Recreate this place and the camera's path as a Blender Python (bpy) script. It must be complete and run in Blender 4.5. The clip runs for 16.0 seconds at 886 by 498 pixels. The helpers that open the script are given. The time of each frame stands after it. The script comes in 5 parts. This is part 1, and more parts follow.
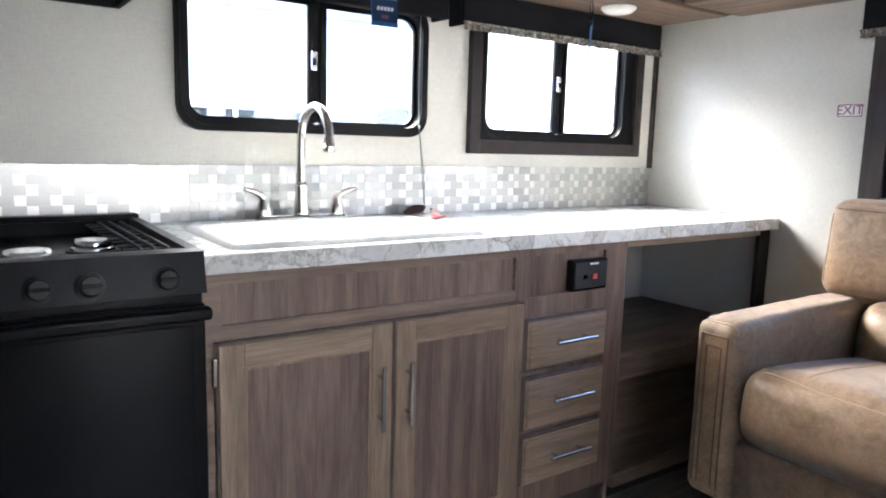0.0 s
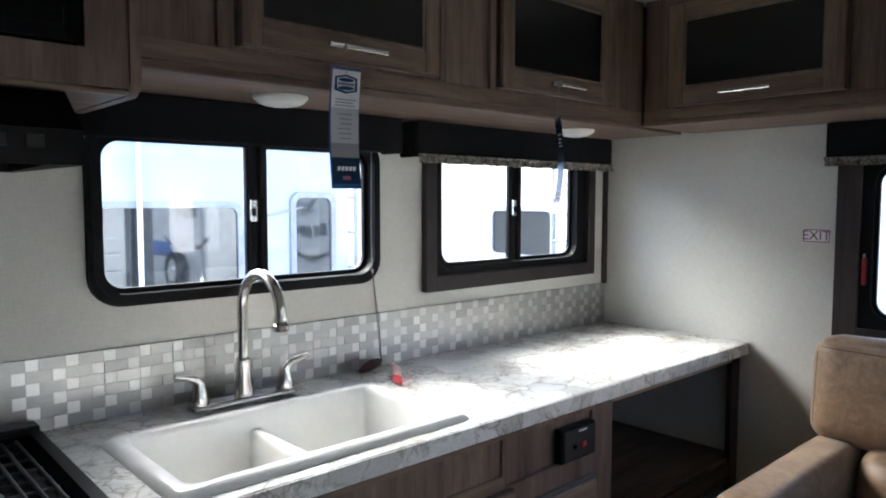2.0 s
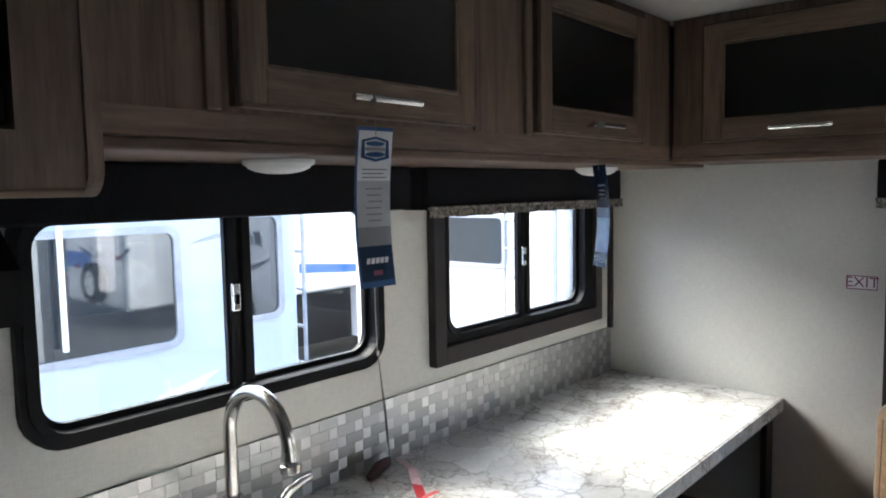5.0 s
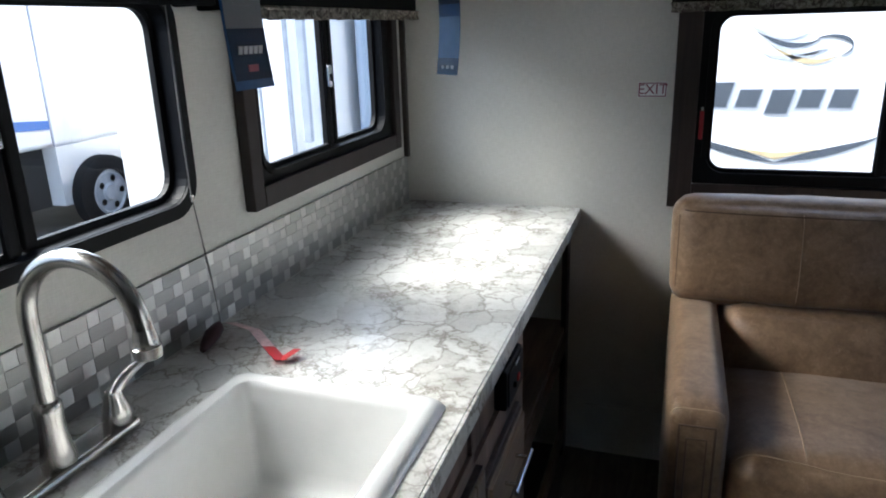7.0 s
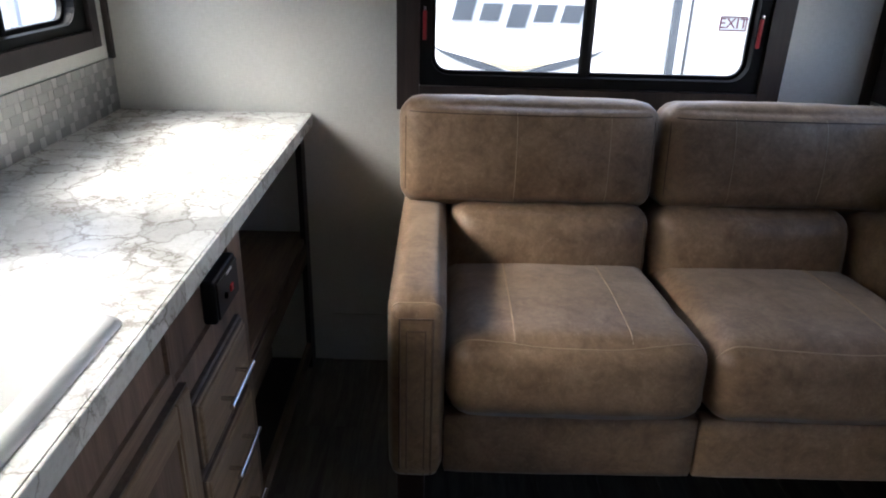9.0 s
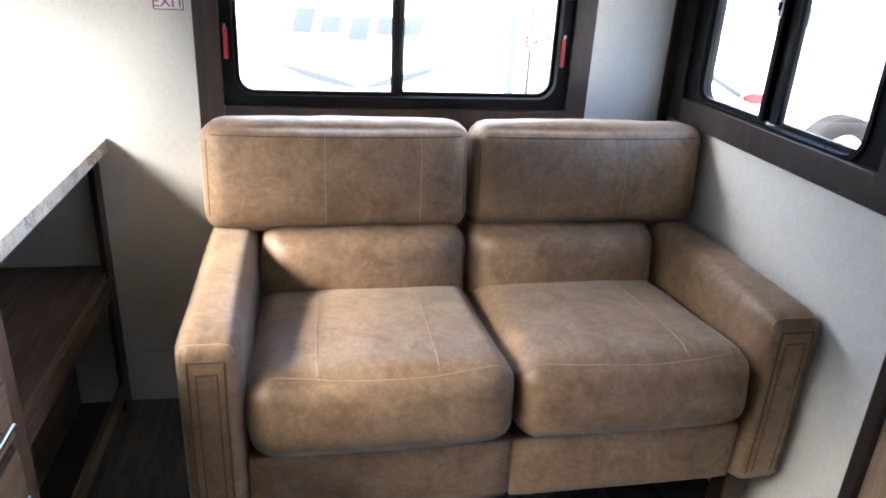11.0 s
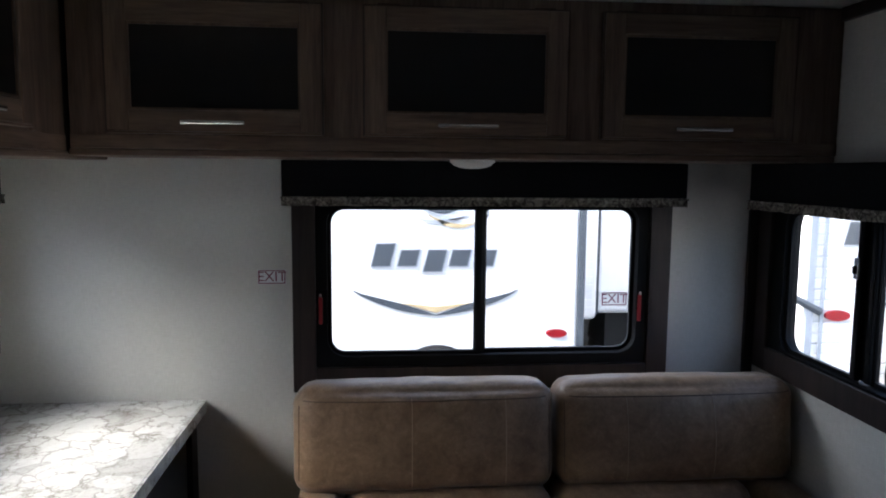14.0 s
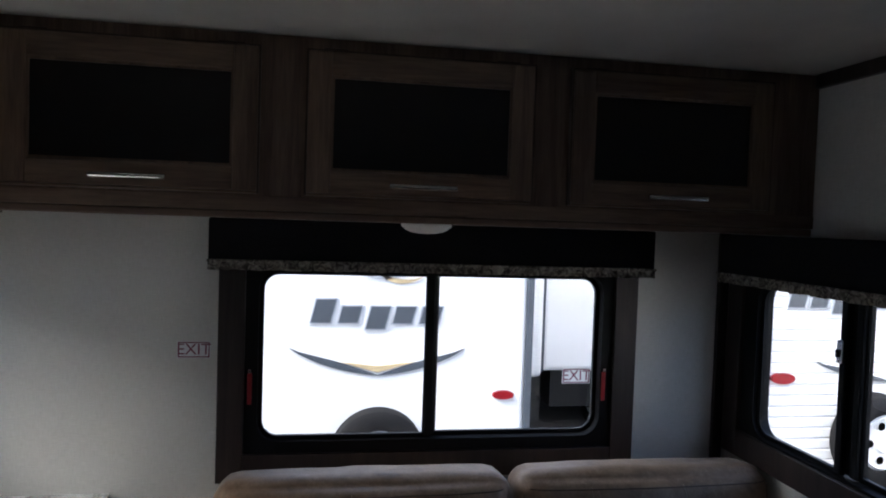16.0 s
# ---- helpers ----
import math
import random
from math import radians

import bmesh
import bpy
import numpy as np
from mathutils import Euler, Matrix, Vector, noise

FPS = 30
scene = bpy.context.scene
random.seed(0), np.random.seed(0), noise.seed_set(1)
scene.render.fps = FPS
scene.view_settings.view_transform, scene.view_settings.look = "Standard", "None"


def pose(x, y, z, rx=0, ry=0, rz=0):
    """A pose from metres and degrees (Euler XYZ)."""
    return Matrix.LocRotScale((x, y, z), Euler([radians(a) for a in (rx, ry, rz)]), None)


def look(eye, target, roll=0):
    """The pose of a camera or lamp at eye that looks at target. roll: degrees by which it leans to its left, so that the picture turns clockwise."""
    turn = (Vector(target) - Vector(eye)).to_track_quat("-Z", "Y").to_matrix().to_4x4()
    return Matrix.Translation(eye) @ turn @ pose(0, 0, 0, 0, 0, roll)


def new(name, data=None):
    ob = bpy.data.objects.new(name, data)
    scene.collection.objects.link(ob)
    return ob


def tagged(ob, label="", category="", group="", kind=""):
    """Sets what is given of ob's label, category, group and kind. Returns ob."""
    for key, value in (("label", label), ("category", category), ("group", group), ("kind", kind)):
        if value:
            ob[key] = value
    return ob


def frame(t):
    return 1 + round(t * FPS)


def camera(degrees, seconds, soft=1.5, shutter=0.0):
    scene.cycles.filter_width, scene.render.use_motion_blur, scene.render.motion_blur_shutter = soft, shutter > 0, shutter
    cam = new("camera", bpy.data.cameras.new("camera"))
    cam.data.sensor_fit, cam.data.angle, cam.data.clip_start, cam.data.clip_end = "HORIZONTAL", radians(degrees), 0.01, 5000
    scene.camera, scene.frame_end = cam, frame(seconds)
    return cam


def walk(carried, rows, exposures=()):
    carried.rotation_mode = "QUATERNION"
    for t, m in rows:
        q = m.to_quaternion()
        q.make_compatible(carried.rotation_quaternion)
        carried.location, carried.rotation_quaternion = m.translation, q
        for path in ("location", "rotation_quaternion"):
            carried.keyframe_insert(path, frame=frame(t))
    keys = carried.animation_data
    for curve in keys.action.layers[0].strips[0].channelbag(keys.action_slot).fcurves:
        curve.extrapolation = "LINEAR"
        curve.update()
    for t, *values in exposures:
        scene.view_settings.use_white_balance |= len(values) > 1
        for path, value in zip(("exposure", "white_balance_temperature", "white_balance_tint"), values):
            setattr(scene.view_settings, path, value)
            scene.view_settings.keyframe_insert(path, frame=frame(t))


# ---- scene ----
cam = camera(64.3, 16.0, soft=1.9)
PATH = [
    (0, (0.105, -0.027, 1.145), (1.238, 1.595, 0.853), 1.6),
    (0.5, (0.102, -0.007, 1.17), (1.251, 1.617, 0.961), 1.3),
    (1, (0.104, 0.091, 1.198), (1.28, 1.701, 1.042), 1.0),
    (1.5, (0.126, 0.245, 1.266), (1.436, 1.75, 1.125), 1.6),
    (2, (0.147, 0.309, 1.413), (1.496, 1.779, 1.273), 0.1),
    (2.5, (0.163, 0.319, 1.523), (1.468, 1.822, 1.326), -1.0),
    (3, (0.187, 0.342, 1.583), (1.463, 1.863, 1.336), -1.5),
    (5.5, (0.287, 0.852, 1.596), (1.828, 2.114, 1.416), -1.5),
    (6, (0.331, 0.954, 1.607), (1.933, 2.099, 1.255), -0.7),
    (6.5, (0.312, 1.06, 1.527), (2.095, 1.856, 1.094), -1.2),
    (7, (0.297, 1.105, 1.497), (2.107, 1.708, 0.898), -1.7),
    (7.5, (0.305, 1.13, 1.477), (2.133, 1.624, 0.832), -1.4),
    (8, (0.322, 1.105, 1.474), (2.168, 1.521, 0.825), -1.0),
    (8.5, (0.344, 1.051, 1.444), (2.197, 1.267, 0.725), 0.0),
    (9, (0.368, 0.977, 1.428), (2.2, 0.96, 0.626), 1.6),
    (9.5, (0.38, 0.902, 1.441), (2.192, 0.72, 0.613), 2.7),
    (10, (0.397, 0.839, 1.437), (2.19, 0.526, 0.607), 3.2),
    (12.5, (0.437, 0.797, 1.5), (2.3, 0.43, 0.874), 2.5),
    (13, (0.424, 0.81, 1.514), (2.332, 0.473, 1.017), 1.7),
    (13.5, (0.415, 0.812, 1.552), (2.367, 0.564, 1.196), 1.3),
    (14, (0.417, 0.853, 1.624), (2.396, 0.67, 1.405), 0.5),
    (14.5, (0.417, 0.897, 1.68), (2.404, 0.702, 1.57), 0.8),
    (15, (0.429, 0.906, 1.684), (2.407, 0.63, 1.579), 1.3),
    (15.5, (0.506, 0.893, 1.659), (2.468, 0.521, 1.553), 1.6),
    (16, (0.632, 0.852, 1.664), (2.6, 0.508, 1.585), 1.9),
]
EXPOSURES = [(0, 4.85, 5750, 3), (1.0, 3.95, 5640, 2), (2.0, 3.5, 5630, 1), (3.0, 3.25, 5630, 1), (5.5, 3.45, 5750, 1), (6.5, 3.1, 5530, 0), (8.0, 2.8, 5580, 1), (9.0, 3.45, 5750, 3), (10.0, 5.0, 5950, 4), (12.5, 4.6, 5800, 4), (13.0, 3.85, 5700, 3), (13.5, 3.3, 5600, 3), (14.5, 2.3, 5600, 3), (16.0, 2.35, 5650, 4)]
walk(cam, [(t, look(eye, target, roll)) for t, eye, target, roll in PATH], EXPOSURES)

# ---- world and light ----
world = bpy.data.worlds.new("sky")
scene.world = world
world.use_nodes = True
_n = world.node_tree.nodes
_sky = _n.new("ShaderNodeTexSky")
_sky.sky_type, _sky.sun_disc = "NISHITA", False
_sky.sun_elevation, _sky.sun_rotation = radians(46), radians(352)
_sky.dust_density, _sky.air_density, _sky.ozone_density = 7.0, 0.6, 0.4
_n["Background"].inputs["Strength"].default_value = 0.15
world.node_tree.links.new(_sky.outputs["Color"], _n["Background"].inputs["Color"])
_sun = bpy.data.lights.new("sun", "SUN")
_sun.energy, _sun.angle, _sun.color = 0.32, radians(110), (1.0, 0.98, 0.95)
sun = new("sun", _sun)
sun.matrix_world = look((0, 0, 20), (0.097 * 20, -0.688 * 20, 20 - 0.719 * 20))

# ---- plan ----
XE, XW, YN, YS, ZC = 2.60, -2.6, 2.00, -0.395, 2.068
GROUND = -0.75


# ---- materials ----
def make(name):
    m = bpy.data.materials.new(name)
    m.use_nodes = True
    t = m.node_tree
    return m, t, t.nodes["Principled BSDF"]


def node(t, kind, **kw):
    n = t.nodes.new(kind)
    for k, v in kw.items():
        n.inputs[k.replace("_", " ")].default_value = v
    return n


def coords(t, scale=(1, 1, 1), rot=(0, 0, 0)):
    g = t.nodes.new("ShaderNodeNewGeometry")
    mp = t.nodes.new("ShaderNodeMapping")
    mp.inputs["Scale"].default_value = scale
    mp.inputs["Rotation"].default_value = rot
    t.links.new(g.outputs["Position"], mp.inputs["Vector"])
    return mp.outputs["Vector"]


def ramp(t, fac, stops):
    r = t.nodes.new("ShaderNodeValToRGB")
    e = r.color_ramp.elements
    e[0].position, e[0].color = stops[0][0], (*stops[0][1], 1)
    e[1].position, e[1].color = stops[-1][0], (*stops[-1][1], 1)
    for p, c in stops[1:-1]:
        x = e.new(p)
        x.color = (*c, 1)
    t.links.new(fac, r.inputs["Fac"])
    return r.outputs["Color"]


def mixc(t, fac, a, b, mode="MIX"):
    m = t.nodes.new("ShaderNodeMix")
    m.data_type, m.blend_type = "RGBA", mode
    for sock, v in ((m.inputs[0], fac), (m.inputs[6], a), (m.inputs[7], b)):
        if isinstance(v, bpy.types.NodeSocket):
            t.links.new(v, sock)
        else:
            sock.default_value = v if isinstance(v, (int, float)) else (*v, 1)
    return m.outputs[2]


def bump(t, b, height, strength=0.2, dist=0.002):
    n = node(t, "ShaderNodeBump", Strength=strength, Distance=dist)
    t.links.new(height, n.inputs["Height"])
    t.links.new(n.outputs["Normal"], b.inputs["Normal"])


def noise_tex(t, vec, scale, detail=4.0, rough=0.55, distort=0.0):
    n = node(t, "ShaderNodeTexNoise", Scale=scale, Detail=detail, Roughness=rough, Distortion=distort)
    t.links.new(vec, n.inputs["Vector"])
    return n.outputs["Fac"]


def plain(name, color, rough=0.5, metal=0.0, vary=0.12, scale=14.0, grain=0.05, spec=0.5):
    m, t, b = make(name)
    v = coords(t)
    f = noise_tex(t, v, scale)
    dark = tuple(c * (1 - vary) for c in color)
    light = tuple(min(1, c * (1 + vary)) for c in color)
    t.links.new(ramp(t, f, ((0.3, dark), (0.7, light))), b.inputs["Base Color"])
    b.inputs["Roughness"].default_value, b.inputs["Metallic"].default_value = rough, metal
    b.inputs["Specular IOR Level"].default_value = spec
    if grain:
        bump(t, b, noise_tex(t, v, 400, 2), grain, 0.001)
    return m


def wood(name, dark, light, axis="z", rough=0.5):
    """Grained laminate; axis: the way the grain runs."""
    m, t, b = make(name)
    sc = {"z": (1, 1, 0.07), "x": (0.07, 1, 1), "y": (1, 0.07, 1)}[axis]
    v = coords(t, sc)
    info = t.nodes.new("ShaderNodeObjectInfo")
    add = t.nodes.new("ShaderNodeVectorMath")
    add.operation = "MULTIPLY_ADD"
    t.links.new(info.outputs["Random"], add.inputs[0])
    add.inputs[1].default_value = (3.1, 5.3, 2.7)
    t.links.new(v, add.inputs[2])
    v = add.outputs[0]
    f1 = noise_tex(t, v, 26, 6, 0.65, 0.6)
    f2 = noise_tex(t, v, 170, 3, 0.6)
    f3 = noise_tex(t, v, 6, 3, 0.5, 1.2)
    mid = tuple((a + c) / 2 for a, c in zip(dark, light))
    c = ramp(t, f1, ((0.3, dark), (0.5, mid), (0.72, light)))
    c = mixc(t, 0.45, c, ramp(t, f2, ((0.35, (0.45, 0.43, 0.42)), (0.6, (1, 1, 1)))), "MULTIPLY")
    c = mixc(t, 0.5, c, ramp(t, f3, ((0.3, (0.6, 0.58, 0.57)), (0.65, (1.0, 1.0, 1.0)))), "MULTIPLY")
    t.links.new(c, b.inputs["Base Color"])
    b.inputs["Roughness"].default_value = rough
    bump(t, b, f2, 0.12, 0.001)
    return m


def wall_paper():
    m, t, b = make("linen_wallpaper")
    v = coords(t)
    a = noise_tex(t, coords(t, (1, 1, 0.12)), 330, 3)
    c2 = noise_tex(t, coords(t, (0.12, 0.12, 1)), 330, 3)
    weave = mixc(t, 0.5, a, c2)
    big = noise_tex(t, v, 2.2, 3)
    col = ramp(t, weave, ((0.36, (0.595, 0.585, 0.540)), (0.64, (0.685, 0.675, 0.630))))
    col = mixc(t, 0.35, col, ramp(t, big, ((0.3, (0.9, 0.89, 0.87)), (0.7, (1, 1, 1)))), "MULTIPLY")
    t.links.new(col, b.inputs["Base Color"])
    b.inputs["Roughness"].default_value = 0.62
    bump(t, b, weave, 0.1, 0.001)
    return m


def laminate_marble():
    """Pale stone laminate: cream pebble shapes ringed by thin grey-brown veins, in drifts."""
    m, t, b = make("marble_laminate")
    base = coords(t)

    def bent(amount, sc, detail):
        wob = node(t, "ShaderNodeTexNoise", Scale=sc, Detail=detail, Roughness=0.6)
        t.links.new(base, wob.inputs["Vector"])
        vm = t.nodes.new("ShaderNodeVectorMath")
        vm.operation = "MULTIPLY_ADD"
        t.links.new(wob.outputs["Color"], vm.inputs[0])
        vm.inputs[1].default_value = (amount, amount, amount)
        t.links.new(base, vm.inputs[2])
        return vm.outputs[0]

    def vein(vec, sc, w):
        vo = node(t, "ShaderNodeTexVoronoi", Scale=sc, Randomness=1.0)
        vo.feature = "DISTANCE_TO_EDGE"
        t.links.new(vec, vo.inputs["Vector"])
        return ramp(t, vo.outputs["Distance"], ((0.0, (1, 1, 1)), (w * 0.35, (0.6, 0.6, 0.6)), (w, (0, 0, 0))))

    b1, b2 = bent(0.16, 8.0, 6.0), bent(0.11, 17.0, 6.0)
    v1, v2 = vein(b1, 11.5, 0.055), vein(b2, 23.0, 0.10)
    cells = node(t, "ShaderNodeTexVoronoi", Scale=11.5, Randomness=1.0)
    t.links.new(b1, cells.inputs["Vector"])
    bw = t.nodes.new("ShaderNodeRGBToBW")
    t.links.new(cells.outputs["Color"], bw.inputs["Color"])
    drift = noise_tex(t, base, 5.5, 6, 0.65, 1.2)
    w1 = ramp(t, noise_tex(t, base, 7, 5, 0.6), ((0.38, (0.12, 0.12, 0.12)), (0.60, (0.9, 0.9, 0.9))))
    w2 = ramp(t, drift, ((0.47, (0, 0, 0)), (0.6, (1, 1, 1))))
    col = ramp(t, bw.outputs["Val"], ((0.2, (0.57, 0.565, 0.54)), (0.5, (0.68, 0.68, 0.655)), (0.8, (0.735, 0.735, 0.71))))
    cloud = ramp(t, drift, ((0.50, (1, 1, 1)), (0.64, (0.70, 0.685, 0.66)), (0.78, (0.5, 0.485, 0.465))))
    col = mixc(t, 0.75, col, cloud, "MULTIPLY")
    speck = ramp(t, noise_tex(t, base, 75, 5, 0.7), ((0.35, (0.72, 0.71, 0.69)), (0.55, (1, 1, 1))))
    col = mixc(t, 0.4, col, speck, "MULTIPLY")
    col = mixc(t, mixc(t, 1.0, v1, w1, "MULTIPLY"), col, (0.25, 0.225, 0.195))
    col = mixc(t, mixc(t, 1.0, v2, w2, "MULTIPLY"), col, (0.27, 0.245, 0.215))
    t.links.new(col, b.inputs["Base Color"])
    b.inputs["Roughness"].default_value = 0.25
    return m


def leather():
    m, t, b = make("tan_suede_leather")
    v = coords(t)
    f0 = noise_tex(t, v, 3.5, 4, 0.6, 0.6)
    f1 = noise_tex(t, v, 13, 7, 0.7, 0.6)
    f2 = noise_tex(t, v, 60, 6, 0.75)
    f3 = noise_tex(t, v, 320, 3, 0.6)
    col = ramp(t, f1, ((0.32, (0.185, 0.113, 0.062)), (0.5, (0.272, 0.177, 0.102)), (0.68, (0.355, 0.243, 0.150))))
    col = mixc(t, 0.5, col, ramp(t, f0, ((0.32, (0.72, 0.69, 0.66)), (0.62, (1.0, 1.0, 1.0)))), "MULTIPLY")
    col = mixc(t, 0.6, col, ramp(t, f2, ((0.36, (0.62, 0.59, 0.55)), (0.6, (1.0, 1.0, 1.0)))), "MULTIPLY")
    scuff = ramp(t, noise_tex(t, v, 42, 9, 0.85), ((0.55, (0, 0, 0)), (0.72, (0.65, 0.65, 0.65))))
    col = mixc(t, scuff, col, (0.43, 0.315, 0.215))
    t.links.new(col, b.inputs["Base Color"])
    b.inputs["Roughness"].default_value = 0.5
    b.inputs["Sheen Weight"].default_value = 0.3
    b.inputs["Sheen Roughness"].default_value = 0.4
    bump(t, b, mixc(t, 0.5, f2, f3), 0.3, 0.002)
    return m


def floor_planks():
    m, t, b = make("vinyl_plank")
    info = t.nodes.new("ShaderNodeObjectInfo")
    v = coords(t, (0.10, 1, 1))
    add = t.nodes.new("ShaderNodeVectorMath")
    add.operation = "MULTIPLY_ADD"
    t.links.new(info.outputs["Random"], add.inputs[0])
    add.inputs[1].default_value = (7.1, 9.3, 0)
    t.links.new(v, add.inputs[2])
    f = noise_tex(t, add.outputs[0], 24, 6, 0.65, 0.8)
    f2 = noise_tex(t, add.outputs[0], 140, 3)
    col = ramp(t, f, ((0.3, (0.055, 0.047, 0.042)), (0.52, (0.12, 0.105, 0.092)), (0.75, (0.20, 0.178, 0.158))))
    col = mixc(t, 0.35, col, ramp(t, f2, ((0.35, (0.5, 0.5, 0.5)), (0.6, (1, 1, 1)))), "MULTIPLY")
    t.links.new(col, b.inputs["Base Color"])
    b.inputs["Roughness"].default_value = 0.42
    bump(t, b, f2, 0.1, 0.001)
    return m


def brushed(name, color, rough, stretch, vary=0.2, fine=420, depth=0.12):
    m, t, b = make(name)
    info = t.nodes.new("ShaderNodeObjectInfo")
    lo, hi = tuple(c * (1 - vary) for c in color), tuple(min(1, c * (1 + vary)) for c in color)
    col = ramp(t, info.outputs["Random"], ((0.0, lo), (1.0, hi)))
    f = noise_tex(t, coords(t, stretch), fine, 2)
    col = mixc(t, 0.4, col, ramp(t, f, ((0.3, (0.75, 0.75, 0.75)), (0.7, (1, 1, 1)))), "MULTIPLY")
    t.links.new(col, b.inputs["Base Color"])
    b.inputs["Metallic"].default_value, b.inputs["Roughness"].default_value = 1.0, rough
    bump(t, b, f, depth, 0.0006)
    return m


def pane_glass(name, tint=(1, 1, 1)):
    """Thin clear pane: straight through, with a mirror share at glancing angles."""
    m, t, b = make(name)
    t.nodes.remove(b)
    tr, gl, lw, mx = (t.nodes.new(k) for k in ("ShaderNodeBsdfTransparent", "ShaderNodeBsdfGlossy", "ShaderNodeLayerWeight", "ShaderNodeMixShader"))
    tr.inputs["Color"].default_value = (*tint, 1)
    gl.inputs["Roughness"].default_value = 0.0
    pw = t.nodes.new("ShaderNodeMath")
    pw.operation = "POWER"
    pw.inputs[1].default_value = 5.0
    ml = t.nodes.new("ShaderNodeMath")
    ml.operation = "MULTIPLY_ADD"
    ml.inputs[1].default_value, ml.inputs[2].default_value = 0.9, 0.035
    t.links.new(lw.outputs["Facing"], pw.inputs[0])
    t.links.new(pw.outputs[0], ml.inputs[0])
    t.links.new(ml.outputs[0], mx.inputs[0])
    t.links.new(tr.outputs[0], mx.inputs[1])
    t.links.new(gl.outputs[0], mx.inputs[2])
    t.links.new(mx.outputs[0], t.nodes["Material Output"].inputs["Surface"])
    return m


def fringe_cloth():
    m, t, b = make("patterned_fringe_fabric")
    v = coords(t)
    f = noise_tex(t, v, 60, 4, 0.6, 1.5)
    t.links.new(ramp(t, f, ((0.38, (0.06, 0.05, 0.045)), (0.5, (0.22, 0.20, 0.17)), (0.62, (0.42, 0.39, 0.33)))), b.inputs["Base Color"])
    b.inputs["Roughness"].default_value = 0.9
    return m


def cloth(name, color):
    m, t, b = make(name)
    f = noise_tex(t, coords(t), 260, 3, 0.6)
    g = noise_tex(t, coords(t), 7, 3)
    c = ramp(t, f, ((0.3, tuple(x * 0.7 for x in color)), (0.7, tuple(x * 1.3 for x in color))))
    c = mixc(t, 0.4, c, ramp(t, g, ((0.3, (0.75, 0.75, 0.75)), (0.7, (1, 1, 1)))), "MULTIPLY")
    t.links.new(c, b.inputs["Base Color"])
    b.inputs["Roughness"].default_value = 0.9
    b.inputs["Specular IOR Level"].default_value = 0.12
    bump(t, b, f, 0.2, 0.001)
    return m


WALL = wall_paper()
CEIL = plain("ceiling_white", (0.72, 0.715, 0.69), 0.7, vary=0.03)
WOOD = wood("grey_oak_upright", (0.098, 0.062, 0.045), (0.259, 0.179, 0.132), "z")
WOODX = wood("grey_oak_lengthwise", (0.106, 0.067, 0.048), (0.270, 0.187, 0.136), "x")
WOODY = wood("grey_oak_crosswise", (0.106, 0.067, 0.048), (0.270, 0.187, 0.136), "y")
RAIL = wood("warm_oak_rail_x", (0.195, 0.134, 0.086), (0.375, 0.272, 0.186), "x", 0.42)
STILE = wood("warm_oak_stile", (0.195, 0.134, 0.086), (0.375, 0.272, 0.186), "z", 0.42)
# the lengthwise oak made darker: the bay's shade is put into the colour
BAYSHADE = wood("shaded_bay_oak", (0.080, 0.053, 0.040), (0.210, 0.150, 0.113), "x", 0.6)
UPPERX, UPPERY, UPPERZ = (wood("brown_oak_frame_" + a, (0.122, 0.080, 0.057), (0.285, 0.198, 0.142), a, 0.45) for a in "xyz")
DARKWOOD = wood("espresso_trim", (0.016, 0.011, 0.010), (0.05, 0.034, 0.03), "z", 0.4)
# darkened wood for door and drawer edges; their shading is put into the colour
EDGESHADE = wood("shaded_edge_wood", (0.050, 0.034, 0.026), (0.135, 0.095, 0.070), "z", 0.5)
GREYTRIM = plain("grey_brown_trim", (0.036, 0.030, 0.030), 0.5, vary=0.15, spec=0.2)
COUNTER = laminate_marble()
LEATHER = leather()
THREAD = plain("tan_thread", (0.40, 0.29, 0.19), 0.7)
SEAM = plain("dark_piping", (0.11, 0.07, 0.045), 0.7)
PLANK = floor_planks()
BLACKFRAME = plain("black_window_frame", (0.0065, 0.0068, 0.008), 0.5, vary=0.2, spec=0.12)
def backlit_paper():
    """Thin sticker that lets the daylight behind it through."""
    m, t, b = make("thin_sticker")
    d, tl, mx = (t.nodes.new(k) for k in ("ShaderNodeBsdfDiffuse", "ShaderNodeBsdfTranslucent", "ShaderNodeMixShader"))
    f = noise_tex(t, coords(t), 300, 2)
    c = ramp(t, f, ((0.3, (0.74, 0.72, 0.73)), (0.7, (0.82, 0.80, 0.81))))
    for n in (d, tl):
        t.links.new(c, n.inputs["Color"])
    mx.inputs[0].default_value = 0.8
    t.links.new(d.outputs[0], mx.inputs[1])
    t.links.new(tl.outputs[0], mx.inputs[2])
    t.links.new(mx.outputs[0], t.nodes["Material Output"].inputs["Surface"])
    t.nodes.remove(b)
    return m


STICKER = backlit_paper()
RUBBER = plain("black_rubber", (0.012, 0.012, 0.012), 0.6)
ENAMEL = plain("black_enamel", (0.005, 0.005, 0.006), 0.34, vary=0.15, spec=0.08)
OVENGLASS = plain("black_oven_glass", (0.006, 0.006, 0.007), 0.2, vary=0.1, grain=0, spec=0.12)
DARKPANEL = plain("black_cabinet_panel", (0.007, 0.007, 0.008), 0.3, vary=0.15, grain=0.02)
CHROME = brushed("brushed_nickel", (0.62, 0.60, 0.57), 0.24, (1, 1, 0.1), 0.05)
STEEL = brushed("bright_steel", (0.72, 0.72, 0.72), 0.2, (0.1, 1, 1), 0.05)
